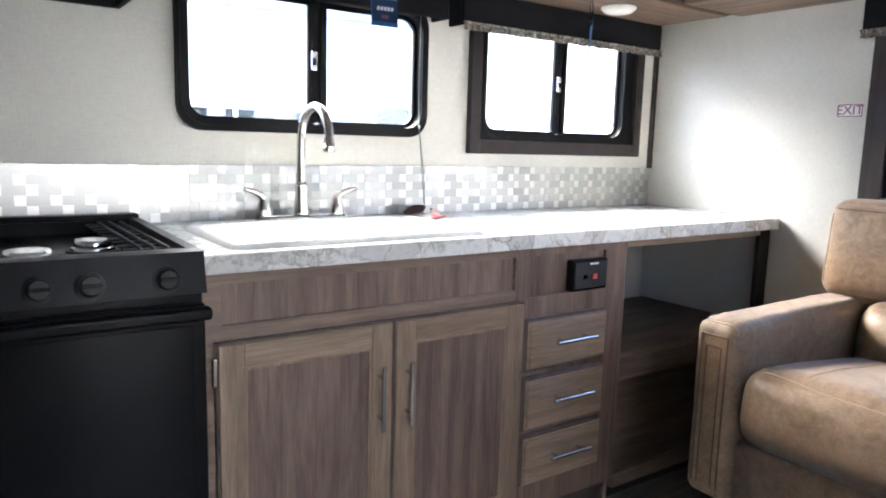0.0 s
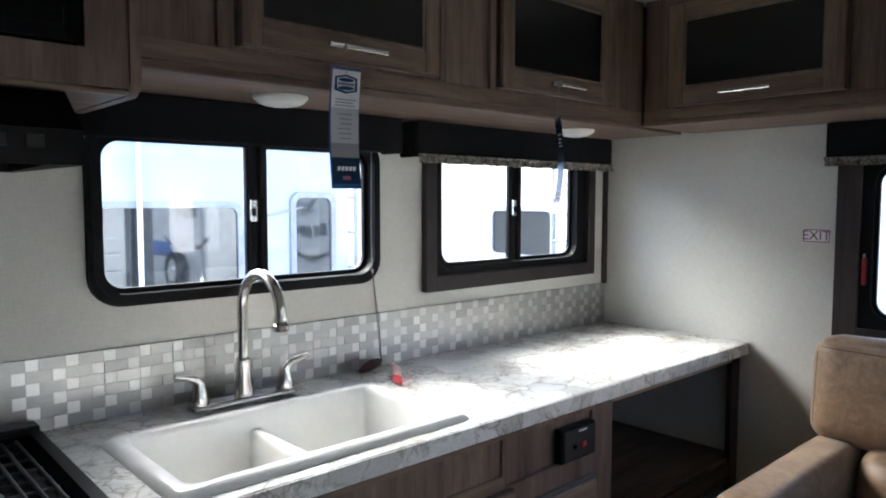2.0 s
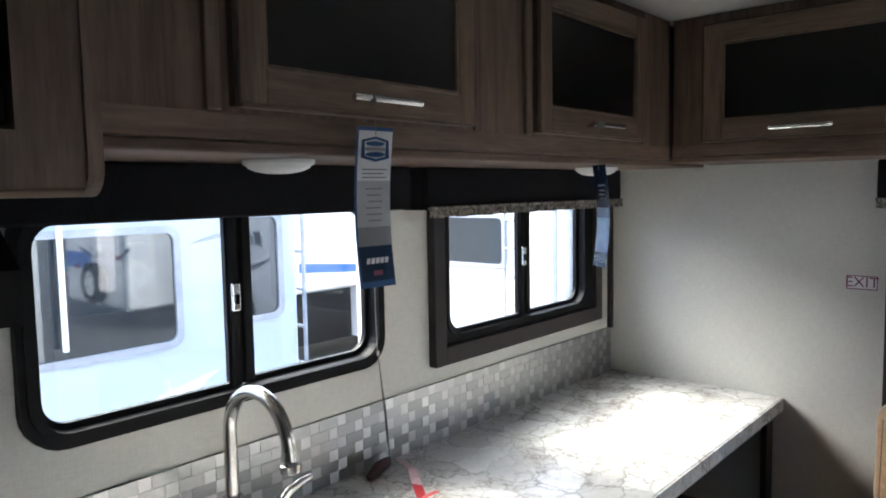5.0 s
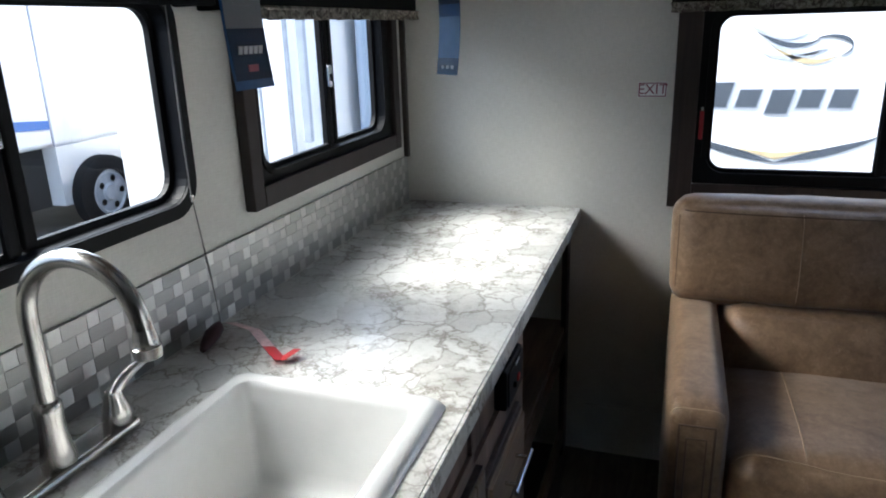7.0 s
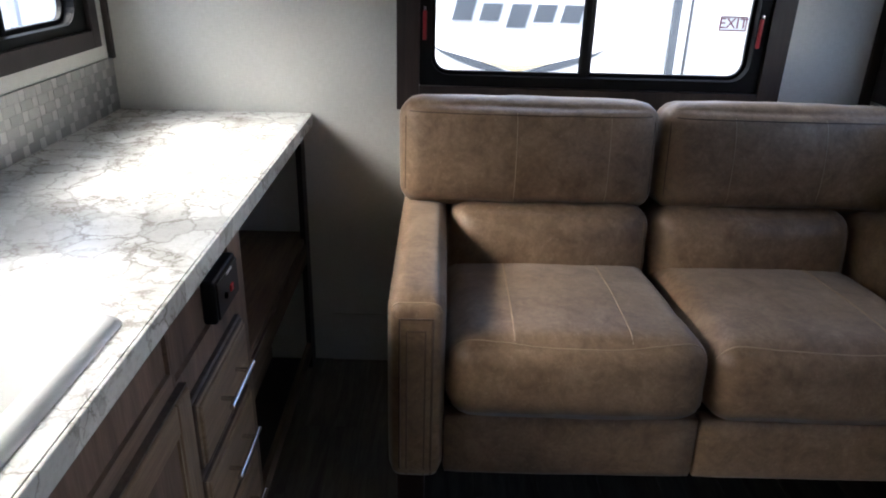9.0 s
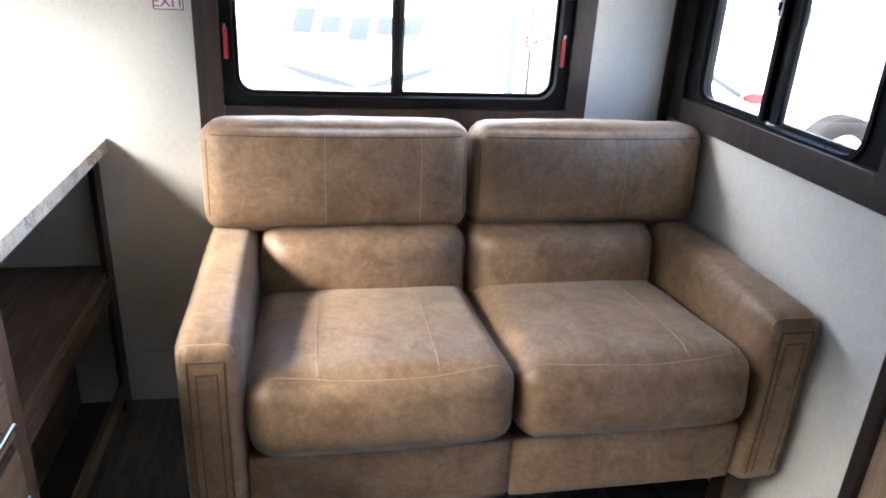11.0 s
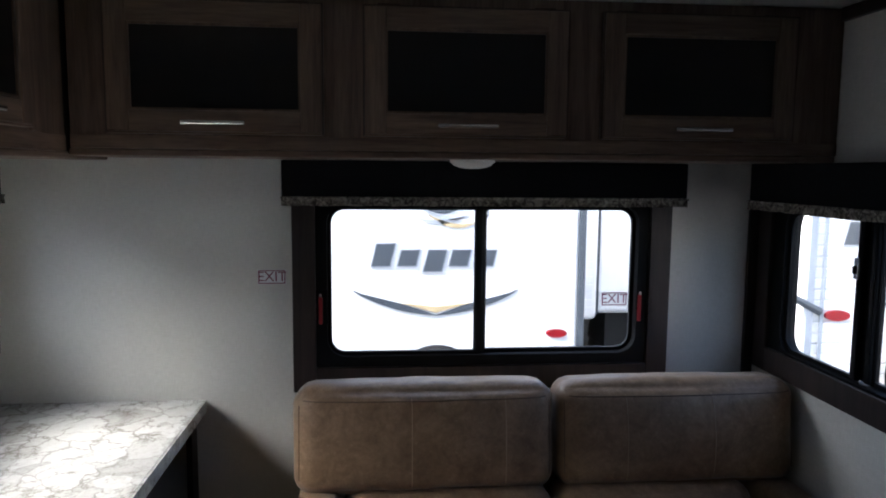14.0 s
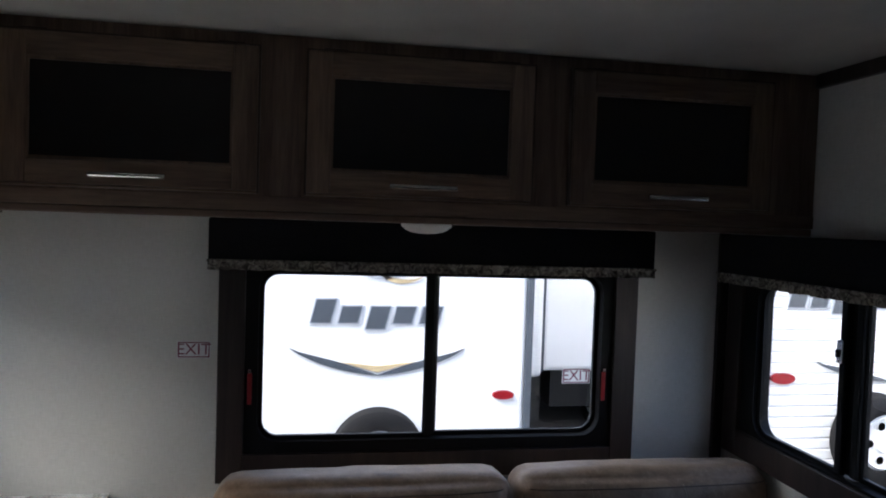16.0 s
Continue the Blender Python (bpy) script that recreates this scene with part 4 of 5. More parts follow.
def hood():
    h = thing("range_hood", "black metal range hood with a lamp, under the cupboard", "range hood")
    x0, x1 = -0.055, 0.484
    bm = empty_bm()
    prof = [(1.995, 1.467), (1.505, 1.465), (1.505, 1.520), (1.60, 1.588), (1.995, 1.588)]
    a = [bm.verts.new((x0, y, z)) for y, z in prof]
    b = [bm.verts.new((x1, y, z)) for y, z in prof]
    n = len(prof)
    for i in range(1, n):
        bm.faces.new((a[i], a[(i + 1) % n], b[(i + 1) % n], b[i]))
    bm.faces.new((a[0], a[1], a[2], a[3], a[4]))
    bm.faces.new((b[4], b[3], b[2], b[1], b[0]))
    # underside set up inside a lip
    c = [bm.verts.new(p) for p in ((x0 + 0.012, 1.985, 1.468), (x1 - 0.012, 1.985, 1.468), (x1 - 0.012, 1.517, 1.474), (x0 + 0.012, 1.517, 1.474))]
    d = [bm.verts.new((v.co.x, v.co.y, 1.512)) for v in c]
    o = [a[0], b[0], b[1], a[1]]
    for i in range(4):
        j = (i + 1) % 4
        bm.faces.new((o[i], o[j], c[j], c[i]))
        bm.faces.new((c[i], c[j], d[j], d[i]))
    bm.faces.new(d)
    part("shell", bm, ENAMEL, h)
    lamp = part("lamp_housing", box(0.07, 0.292, 1.53, 1.80, 1.473, 1.511, 0.004), GREYTRIM, h)
    part("lamp_lens", box(0.085, 0.265, 1.57, 1.77, 1.468, 1.4725, 0.002), WHITE, lamp, "ribbed translucent lamp lens")
    part("label", moved(box(-0.045, 0.045, -0.02, 0.02, -0.0008, 0.0008), 0.355, 1.66, 1.5105, 0, 0, -25), TAGGREY, h, "grey sticker")
    for x in (0.365, 0.415):
        part("switch", box(x - 0.013, x + 0.013, 1.499, 1.5045, 1.490, 1.510, 0.002), RUBBER, h)
    return h


hood()


def microwave_cupboard():
    c = thing("microwave_cupboard", "dark grey-oak cupboard surrounding the microwave, rounded lower edge", "cabinet")
    part("side_panel", slab([(1.570 + 0.035 - 0.035 * math.cos(radians(a)), 1.590 + 0.035 - 0.035 * math.sin(radians(a))) for a in range(0, 91, 15)] + [(1.995, 1.590), (1.995, ZC - 0.003), (1.570, ZC - 0.003)], 0.0, 0.018), WOOD, c)
    c.children[0].matrix_local = Matrix(((0, 1, 0, 0.580), (1, 0, 0, 0), (0, 0, 1, 0), (0, 0, 0, 1)))
    part("face_frame", holed(-0.06, 0.579, 1.600, ZC - 0.003, [(0.040, 0.509, 1.662, 1.943)], 1.574, 1.592, lambda u, v, d: (u, d, v)), WOOD, c)
    part("bottom_board", box(-0.06, 0.579, 1.593, 1.995, 1.591, 1.607, 0.002), WOODX, c)
    part("edge_strip", box(-0.06, 0.578, 1.577, 1.592, 1.590, 1.599, 0.003), RAIL, c)
    return c


microwave_cupboard()
mw = thing("microwave", "black built-in microwave oven with a keypad", "microwave")
part("case", box(0.045, 0.505, 1.600, 1.95, 1.666, 1.938), OVENGLASS, mw)
part("door", box(0.045, 0.365, 1.578, 1.599, 1.668, 1.936, 0.004), OVENGLASS, mw)
part("control_panel", box(0.368, 0.505, 1.580, 1.599, 1.668, 1.936, 0.003), OVENGLASS, mw)
for r in range(5):
    for k in range(3):
        part("key", box(0.400 + k * 0.026, 0.406 + k * 0.026, 1.5785, 1.5797, 1.79 + r * 0.020, 1.794 + r * 0.020), PRINT, mw)
part("door_button", box(0.393, 0.480, 1.577, 1.5797, 1.69, 1.725, 0.002), OVENGLASS, mw)


# ---- sofa ----
from mathutils.bvhtree import BVHTree


def laid(bm, pts, way, lift=0.0005):
    """Points dropped along way on to a surface."""
    tree = BVHTree.FromBMesh(bm)
    out = []
    way = Vector(way)
    for p in pts:
        hit = tree.ray_cast(Vector(p), way)
        if hit[0] is not None:
            out.append(hit[0] - way * lift)
    return out


def stitched(bm, lines, parent, r=0.0018, mat=None):
    for pts, way in lines:
        got = laid(bm, pts, way)
        if len(got) > 2:
            part("seam", tube(got, r, 6), mat or THREAD, parent, smooth=True)


def line(a, b, n=24, bow=(0, 0, 0)):
    a, b, w = Vector(a), Vector(b), Vector(bow)
    return [a.lerp(b, i / n) + w * math.sin(math.pi * i / n) for i in range(n + 1)]


def sofa():
    s = thing("sofa", "tan distressed suede-leather two-seat sofa against the wall", "sofa")
    for y0, y1, tag in ((0.953, 1.082, 0), (-0.390, -0.250, 1)):
        yc, w = (y0 + y1) / 2, y1 - y0
        bm = moved(cushion(0.80, w, 0.485, 0.034, (0.004, 0.004, 0.008), 14, 0.0025, tag * 9), 2.10, yc, 0.475)
        lines = [([(1.5, y, z) for y, z in [(y0 + 0.028, 0.25 + 0.42 * i / 12) for i in range(13)] + [(y0 + 0.028 + (w - 0.056) * i / 6, 0.678) for i in range(7)] + [(y1 - 0.028, 0.67 - 0.43 * i / 12) for i in range(13)]], (1, 0, 0))]
        arm = part("arm", bm.copy(), LEATHER, s, smooth=True)
        stitched(bm, lines, arm, 0.0028, SEAM)
        inner = [(1.5, y0 + 0.044, 0.25 + 0.39 * i / 12) for i in range(13)] + [(1.5, y0 + 0.044 + (w - 0.088) * i / 5, 0.648) for i in range(6)] + [(1.5, y1 - 0.044, 0.64 - 0.39 * i / 12) for i in range(13)]
        stitched(bm, [(inner, (1, 0, 0))], arm, 0.0018, SEAM)
        stitched(bm, [(line((1.715, y0 + 0.004, 0.95), (1.715, y1 - 0.004, 0.95)), (0, 0, -1))], arm, 0.002)
        bm.free()
    for k, (y0, y1) in enumerate(((0.350, 0.949), (-0.246, 0.344))):
        yc, w = (y0 + y1) / 2, y1 - y0
        bm = moved(cushion(0.70, w, 0.20, 0.060, (0.014, 0.002, 0.026), 18, 0.005, 3 + 5 * k), 2.040, yc, 0.482, 0, 6.3, 0)
        seat = part("seat_cushion", bm.copy(), LEATHER, s, smooth=True)
        ys = (0.786, 0.520) if k == 0 else (-0.080,)
        lines = [(line((1.730, y + 0.012, 1.2), (2.36, y, 1.2), 40), (0, 0, -1)) for y in ys]
        lines.append((line((1.738, y0 + 0.008, 1.2), (1.738, y1 - 0.008, 1.2), 40, (-0.020, 0, 0)), (0, 0, -1)))
        stitched(bm, lines, seat)
        stitched(bm, [(line((1.745, y0 + 0.004, 1.2), (2.36, y0 + 0.004, 1.2), 30), (0, 0, -1))], seat, 0.003, SEAM)
        bm.free()
        part("skirt", moved(cushion(0.05, w + 0.004, 0.172, 0.012, (0.006, 0, 0), 8, 0.002, 7 + k), 1.745, yc, 0.325), LEATHER, s, smooth=True)
        # upper pillow, wider than the lower roll
        a0, a1 = ((0.345, 1.092) if k == 0 else (-0.388, 0.335))
        bm = moved(cushion(0.18, a1 - a0, 0.308, 0.056, (0.042, 0.0, 0.008), 20, 0.005, 11 + 3 * k), 2.418, (a0 + a1) / 2, 0.856, 0, 7, 0)
        pil = part("back_pillow", bm.copy(), LEATHER, s, smooth=True)
        ys = (0.760, 0.495) if k == 0 else (0.144, -0.112)
        stitched(bm, [(line((1.9, y, 0.72), (1.9, y, 0.99), 24), (1, 0, 0)) for y in ys], pil, 0.0013)
        stitched(bm, [(line((1.9, a0 + 0.03, 0.985), (1.9, a1 - 0.03, 0.985), 40), (1, 0, 0))], pil, 0.0018, SEAM)
        for e in (a0 + 0.018, a1 - 0.018):
            stitched(bm, [(line((1.9, e, 0.76), (1.9, e, 0.97), 20), (1, 0, 0))], pil, 0.0016, SEAM)
        bm.free()
        bm = moved(cushion(0.20, y1 - y0 - 0.004, 0.262, 0.065, (0.058, 0.0, 0.0), 16, 0.006, 17 + 3 * k), 2.356, (y0 + y1) / 2, 0.594, 0, 7, 0)
        lum = part("lumbar_roll", bm.copy(), LEATHER, s, smooth=True)
        stitched(bm, [(line((1.9, y0 + 0.025, 0.51), (1.9, y0 + 0.025, 0.69), 16), (1, 0, 0))], lum)
        bm.free()
    part("seat_frame", box(1.775, 2.48, -0.236, 0.951, 0.25, 0.40), SEAM, s)
    part("back_panel", box(2.47, 2.53, -0.370, 1.08, 0.215, 0.93, 0.02, 3), LEATHER, s)
    for x, y in ((1.80, 1.03), (1.80, -0.315), (2.42, 1.03), (2.42, -0.315)):
        part("leg", box(x - 0.03, x + 0.03, y - 0.035, y + 0.035, 0.0, 0.236, 0.006), DARKBROWN, s, "dark brown wooden block leg")
    return s


sofa()


# ---- hanging tags, blind cord, strip on the worktop ----
def hang_tag(x, y, ztop, w, h, string, label, blue, turn=0.0):
    t = thing("hang_tag", label, "tag", pose(x, y, ztop, 0, 0, turn))
    n = 24

    def sheet(u0, u1, v0, v1, off, mat, name):
        bm = empty_bm()
        rows = []
        for i in range(n + 1):
            v = v0 + (v1 - v0) * i / n
            bend = 0.012 * math.sin(v / h * 3.0) + off
            rows.append([bm.verts.new((u, bend, -v)) for u in (u0, u1)] + [bm.verts.new((u, bend + 0.0006, -v)) for u in (u1, u0)])
        for a, b in zip(rows, rows[1:]):
            for k in range(4):
                bm.faces.new((a[k], a[(k + 1) % 4], b[(k + 1) % 4], b[k]))
        bm.faces.new(rows[0])
        bm.faces.new(rows[-1][::-1])
        return part(name, bm, mat, t)

    part("string", tube([(0, 0.004, string), (0.001, 0.001, string * 0.5), (0, 0.0, -0.012)], 0.0009, 6), STRING, t)
    part("string_loop", moved(lathe(((0.008, -0.002), (0.0095, 0), (0.008, 0.002))), 0, 0.006, string, 0, 90, 0), STRING, t)
    if not blue:
        sheet(-w / 2, w / 2, 0, h, 0, TAGBLUE, "card")
        sheet(-w / 2 + 0.004, w / 2 - 0.001, 0.006, h * 0.33, -0.0009, PAPER, "white_field")
        sheet(-w / 2 + 0.004, w / 2 - 0.001, h * 0.33, h * 0.62, -0.0009, TAGGREY, "grey_field")
        sheet(-w / 2 + 0.004, w / 2 - 0.001, h * 0.62, h * 0.74, -0.0009, PRINT, "shaded_field")
        sheet(-w / 2 + 0.004, w / 2 - 0.001, h * 0.74, h * 0.96, -0.0009, TAGNAVY, "navy_field")
        bend = 0.012 * math.sin(0.13 * 3)
        part("emblem", ring([(u * 0.027, -h * 0.135 + v * 0.020) for u, v in ((-1, -0.7), (0, -1), (1, -0.7), (1, 0.7), (0, 1), (-1, 0.7))], [(u * 0.023, -h * 0.135 + v * 0.016) for u, v in ((-1, -0.7), (0, -1), (1, -0.7), (1, 0.7), (0, 1), (-1, 0.7))], bend - 0.0042, bend + 0.0012), TAGBLUE, t)
        for dz in (0.0085, -0.0085):
            part("emblem_bar", slab([(0.019 * math.cos(radians(a)), -h * 0.135 + dz + 0.004 * math.sin(radians(a))) for a in range(0, 360, 30)], bend - 0.0042, bend + 0.0012), TAGBLUE, t)
        part("emblem_word", box(-0.019, 0.019, bend - 0.004, bend + 0.001, -h * 0.135 - 0.0025, -h * 0.135 + 0.0025), PRINT, t)
        for i, f in enumerate((0.26, 0.285, 0.31)):
            y = 0.012 * math.sin(f * 3)
            part("text_line", box(-0.024, 0.026 - 0.006 * (i % 2), y - 0.0022, y + 0.0002, -h * f - 0.001, -h * f + 0.001), PRINT, t)
        for i, f in enumerate((0.38, 0.42, 0.46, 0.50, 0.54, 0.58, 0.64)):
            y = 0.012 * math.sin(f * 3)
            part("text_line", box(-0.016 + 0.003 * (i % 3), 0.018 - 0.002 * (i % 2), y - 0.0022, y + 0.0002, -h * f - 0.0012, -h * f + 0.0012), PRINT, t)
        y = 0.012 * math.sin(0.83 * 3)
        for i in range(5):
            u = -0.021 + i * 0.0095
            part("brand_block", slab([(u, -h * 0.85), (u + 0.0065, -h * 0.85), (u + 0.0085, -h * 0.815), (u + 0.002, -h * 0.815)], y - 0.0022, y + 0.0002), PAPER, t)
        y = 0.012 * math.sin(0.91 * 3)
        part("flag_mark", box(-0.008, 0.010, y - 0.0022, y + 0.0002, -h * 0.925, -h * 0.895), EXITRED, t)
    else:
        sheet(-w / 2, w / 2, 0, h * 0.42, 0, TAGNAVY, "card")
        sheet(-w / 2, w / 2, h * 0.42, h * 0.52, -0.0004, TAGBLUE, "blue_field")
        sheet(-w / 2, w / 2, h * 0.52, h * 0.86, -0.0004, TAGSKY, "sky_field")
        sheet(-w / 2, w / 2, h * 0.86, h, -0.0004, TAGNAVY, "navy_field")
        for k in range(3):
            y = 0.012 * math.sin(0.93 * 3)
            part("mark", box(-0.022 + k * 0.018, -0.012 + k * 0.018, y - 0.0012, y + 0.0002, -h * 0.95, -h * 0.92), TAGGREY, t)
        for i, f in enumerate((0.20, 0.25, 0.29, 0.33)):
            y = 0.012 * math.sin(f * 3)
            part("text_line", box(-0.016 + 0.004 * (i % 2), 0.022 - 0.004 * (i % 3), y - 0.0012, y + 0.0002, -h * f - 0.002, -h * f + 0.002), TAGGREY, t)
    return t


hang_tag(1.022, 1.566, 1.692, 0.074, 0.256, 0.044, "white and blue printed mattress hang tag on a string", False, -3)
hang_tag(1.735, 1.566, 1.643, 0.080, 0.240, 0.093, "dark blue printed hang tag twisted on a string", True, -130)

cd = thing("blind_pull", "thin grey blind cord with a knot, tied at the wall", "blind pull")
part("cord", tube([(1.382, 1.962, 1.555), (1.381, 1.964, 1.32), (1.386, 1.966, 1.21), (1.406, 1.962, 1.05), (1.412, 1.958, 0.935)], 0.0014, 6), STRING, cd)
part("cord", tube([(1.386, 1.966, 1.21), (1.394, 1.958, 1.08), (1.402, 1.950, 0.95)], 0.0012, 6), STRING, cd)
part("toggle", moved(lathe(((0.0, -0.008), (0.004, -0.006), (0.0055, 0.0), (0.004, 0.006), (0.0, 0.008)), 12), 1.386, 1.965, 1.203), CHROME, cd, "small bright cord bead", True)


def folded_strip():
    """A folded paper strip, red tipped, and the dark wand end beside it."""
    t = thing("paper_strip", "folded white paper strip with red printed ends on the worktop", "tag")
    pts = [(1.442, 1.955, 0.921), (1.399, 1.871, 0.933), (1.359, 1.816, 0.921), (1.322, 1.768, 0.9165), (1.356, 1.752, 0.925)]
    for i, (a, b) in enumerate(zip(pts, pts[1:])):
        a, b = Vector(a), Vector(b)
        side = (b - a).cross(Vector((0, 0, 1))).normalized() * 0.012
        up = Vector((0, 0, 0.0012))
        bm = empty_bm()
        lo = [bm.verts.new(p) for p in (a - side, a + side + up * 6, b + side + up * 6, b - side)]
        hi = [bm.verts.new(v.co + up) for v in lo]
        bm.faces.new(lo)
        bm.faces.new(hi[::-1])
        for k in range(4):
            bm.faces.new((lo[k], lo[(k + 1) % 4], hi[(k + 1) % 4], hi[k]))
        part("fold", bm, RED if i in (2, 3) else PINKPAPER, t)
    return t


folded_strip()
wd = thing("blind_wand", "dark maroon cord tassel lying on the worktop by the splashback", "cord")
part("tassel", tube([(1.418, 1.966, 0.934), (1.396, 1.955, 0.932), (1.366, 1.948, 0.930), (1.338, 1.940, 0.926), (1.318, 1.935, 0.922)], 0.006, 12, [0.004, 0.013, 0.0155, 0.012, 0.006]), MAROON, wd, smooth=True)


# ---- outside: ground and neighbouring trailers ----
tagged(part("ground", box(-400, 400, -400, 400, GROUND - 1.0, GROUND), ASPHALT), "grey asphalt lot under and round the trailers", "ground", kind="structure")


def wheel(parent, x, y, z, r, axis, rim=DECALGREY, name="wheel"):
    rot = (0, 90, 0) if axis == "x" else (90, 0, 0)
    tyre = lathe(((r * 0.62, -0.09), (r * 0.9, -0.10), (r, -0.07), (r, 0.07), (r * 0.9, 0.10), (r * 0.62, 0.09), (r * 0.6, 0.0), (r * 0.62, -0.09)), 36)
    bmesh.ops.delete(tyre, geom=[f for f in tyre.faces if len(f.verts) > 4], context="FACES_ONLY")
    w = part(name, moved(tyre, x, y, z, *rot), TYRE, parent, smooth=True)
    part("rim", moved(lathe(((r * 0.61, -0.06), (r * 0.55, -0.085), (r * 0.5, -0.05), (r * 0.25, -0.06), (r * 0.2, -0.09), (0, -0.09), (0, 0.09), (r * 0.2, 0.09), (r * 0.25, 0.06), (r * 0.5, 0.05), (r * 0.55, 0.085), (r * 0.61, 0.06)), 36), x, y, z, *rot), rim, w, smooth=True)
    for i in range(5):
        a = 2 * math.pi * i / 5
        o = (0, r * 0.38 * math.cos(a), r * 0.38 * math.sin(a)) if axis == "x" else (r * 0.38 * math.cos(a), 0, r * 0.38 * math.sin(a))
        part("hole", moved(lathe(((r * 0.09, -0.0865), (0, -0.0865), (0, 0.0865), (r * 0.09, 0.0865)), 10), x + o[0], y + o[1], z + o[2], *rot), RUBBER, w)
    return w


def trailer(label, x0, x1, y0, y1, z0, z1, skin, ribs="", mount=True):
    """A travel trailer: rounded shell, dark underframe, roof cap. ribs: the side with ribbed siding."""
    t = thing("travel_trailer", label, "trailer", group="neighbouring trailers")
    part("shell", box(x0, x1, y0, y1, z0, z1, 0.06, 4), skin, t)
    part("underframe", box(x0 + 0.25, x1 - 0.25, y0 + 0.2, y1 - 0.2, GROUND + 0.32, z0 - 0.002), RUBBER, t)
    part("roof_cap", box(x0 - 0.01, x1 + 0.01, y0 - 0.01, y1 + 0.01, z1 - 0.09, z1 + 0.02, 0.03, 3), VANGREY, t)
    if ribs:
        n = int((z1 - z0 - 0.25) / 0.085)
        for i in range(n):
            z = z0 + 0.08 + i * 0.085
            b = (x0 - 0.012, x0 + 0.01, y0 + 0.06, y1 - 0.06) if ribs == "x" else (x0 + 0.06, x1 - 0.06, y0 - 0.012, y0 + 0.01)
            part("siding_board", box(*b, z, z + 0.074, 0.006, 2), skin, t)
    if mount:
        xm = (x0 + x1) / 2
        for x in (xm - 0.4, xm + 0.4):
            wheel(t, x, y0 + 0.08, GROUND + 0.35, 0.35, "y")
            wheel(t, x, y1 - 0.08, GROUND + 0.35, 0.35, "y")
    return t


def face_matrix(where, at):
    """Local x to the viewer's right, z up, for a wall that faces the cabin."""
    return pose(at, 0, 0, 0, 0, -90) if where == "x" else pose(0, at, 0)


def rounded_window(t, m, u0, u1, v0, v1, frame=VANGREY, glass=VANGLASS):
    w = part("window", ring(outline(u0, u1, v0, v1, 0.09), outline(u0 + 0.045, u1 - 0.045, v0 + 0.045, v1 - 0.045, 0.06), -0.03, 0.01), frame, t)
    w.matrix_local = m
    part("pane", slab(outline(u0 + 0.04, u1 - 0.04, v0 + 0.04, v1 - 0.04, 0.065), -0.012, 0.0), glass, w)
    return w


def decal(t, m, pts, mat, name="decal"):
    d = part(name, slab(pts, -0.016, 0.0), mat, t)
    d.matrix_local = m
    return d


def lettering_blocks(t, m, u0, u1, v, h):
    """The maker's mark as plain slanted blocks with a pale outline."""
    w = (u1 - u0) / 5.6
    for i in range(5):
        a = u0 + i * (u1 - u0) / 5
        k = h if i == 0 else h * 0.72
        dn = h * 0.25 if i == 2 else 0
        for grow, mat, dep in ((0.012, DECALGREY, -0.016), (0.0, DECALDARK, -0.019)):
            sl = 0.25 * (k + dn)
            pts = [(a - grow, v - dn - grow), (a + w * 0.8 + grow, v - dn - grow), (a + w * 0.8 + sl + grow, v + k + grow), (a + sl - grow, v + k + grow)]
            d = part("mark_block", slab(pts, dep, 0.0), mat, t)
            d.matrix_local = m


def swoosh(t, m, pts, wide, mat):
    """A tapering curved stripe."""
    n = len(pts)
    up, dn = [], []
    for i, (u, v) in enumerate(pts):
        w = wide * math.sin(math.pi * (i + 0.15) / (n - 0.7)) / 2
        up.append((u, v + w))
        dn.append((u, v - w))
    bm = empty_bm()
    a = [bm.verts.new((u, -0.017, v)) for u, v in up]
    b = [bm.verts.new((u, -0.017, v)) for u, v in dn]
    c = [bm.verts.new((u, 0.0, v)) for u, v in up]
    e = [bm.verts.new((u, 0.0, v)) for u, v in dn]
    for i in range(n - 1):
        bm.faces.new((a[i], a[i + 1], b[i + 1], b[i]))
        bm.faces.new((a[i], a[i + 1], c[i + 1], c[i]))
        bm.faces.new((b[i], b[i + 1], e[i + 1], e[i]))
    s = part("stripe", bm, mat, t)
    s.matrix_local = m
    return s


def lamp_oval(t, m, u, v, w=0.085, h=0.034):
    d = part("tail_light", slab([(u + w * math.cos(radians(a)), v + h * math.sin(radians(a))) for a in range(0, 360, 15)], -0.03, 0.0), LENSRED, t, "oval red tail light")
    d.matrix_local = m
    return d


def ladder(t, x0, y0, x1, y1, z0, z1, off, step=0.29):
    """Two rails and rungs; off: the way from the ladder to its wall."""
    l = thing("ladder", "", "")
    for k in ("label", "category"):
        if k in l:
            del l[k]
    l.parent = t
    for x, y in ((x0, y0), (x1, y1)):
        part("rail", tube([(x, y, z0), (x, y, z1)], 0.016, 8), VANGREY, l, smooth=True)
    z = z0 + 0.12
    while z < z1:
        part("rung", tube([(x0, y0, z), (x1, y1, z)], 0.013, 8), VANGREY, l, smooth=True)
        part("stand_off", tube([(x0, y0, z), (x0 + off[0], y0 + off[1], z)], 0.008, 6), VANGREY, l)
        z += step
    return l


# the one behind the sofa window
te = trailer("white travel trailer with grey and tan decals and a spare tyre", 5.9, 11.5, -0.765, 1.565, -0.30, 2.75, VAN)
ME = face_matrix("x", 5.9)
lettering_blocks(te, ME, -0.908, 0.105, 0.885, 0.175)
swoosh(te, ME, [(-1.052 + i * 0.0655, 0.694 - 0.205 * (i / 10) ** 0.75) for i in range(11)], 0.055, DECALDARK)
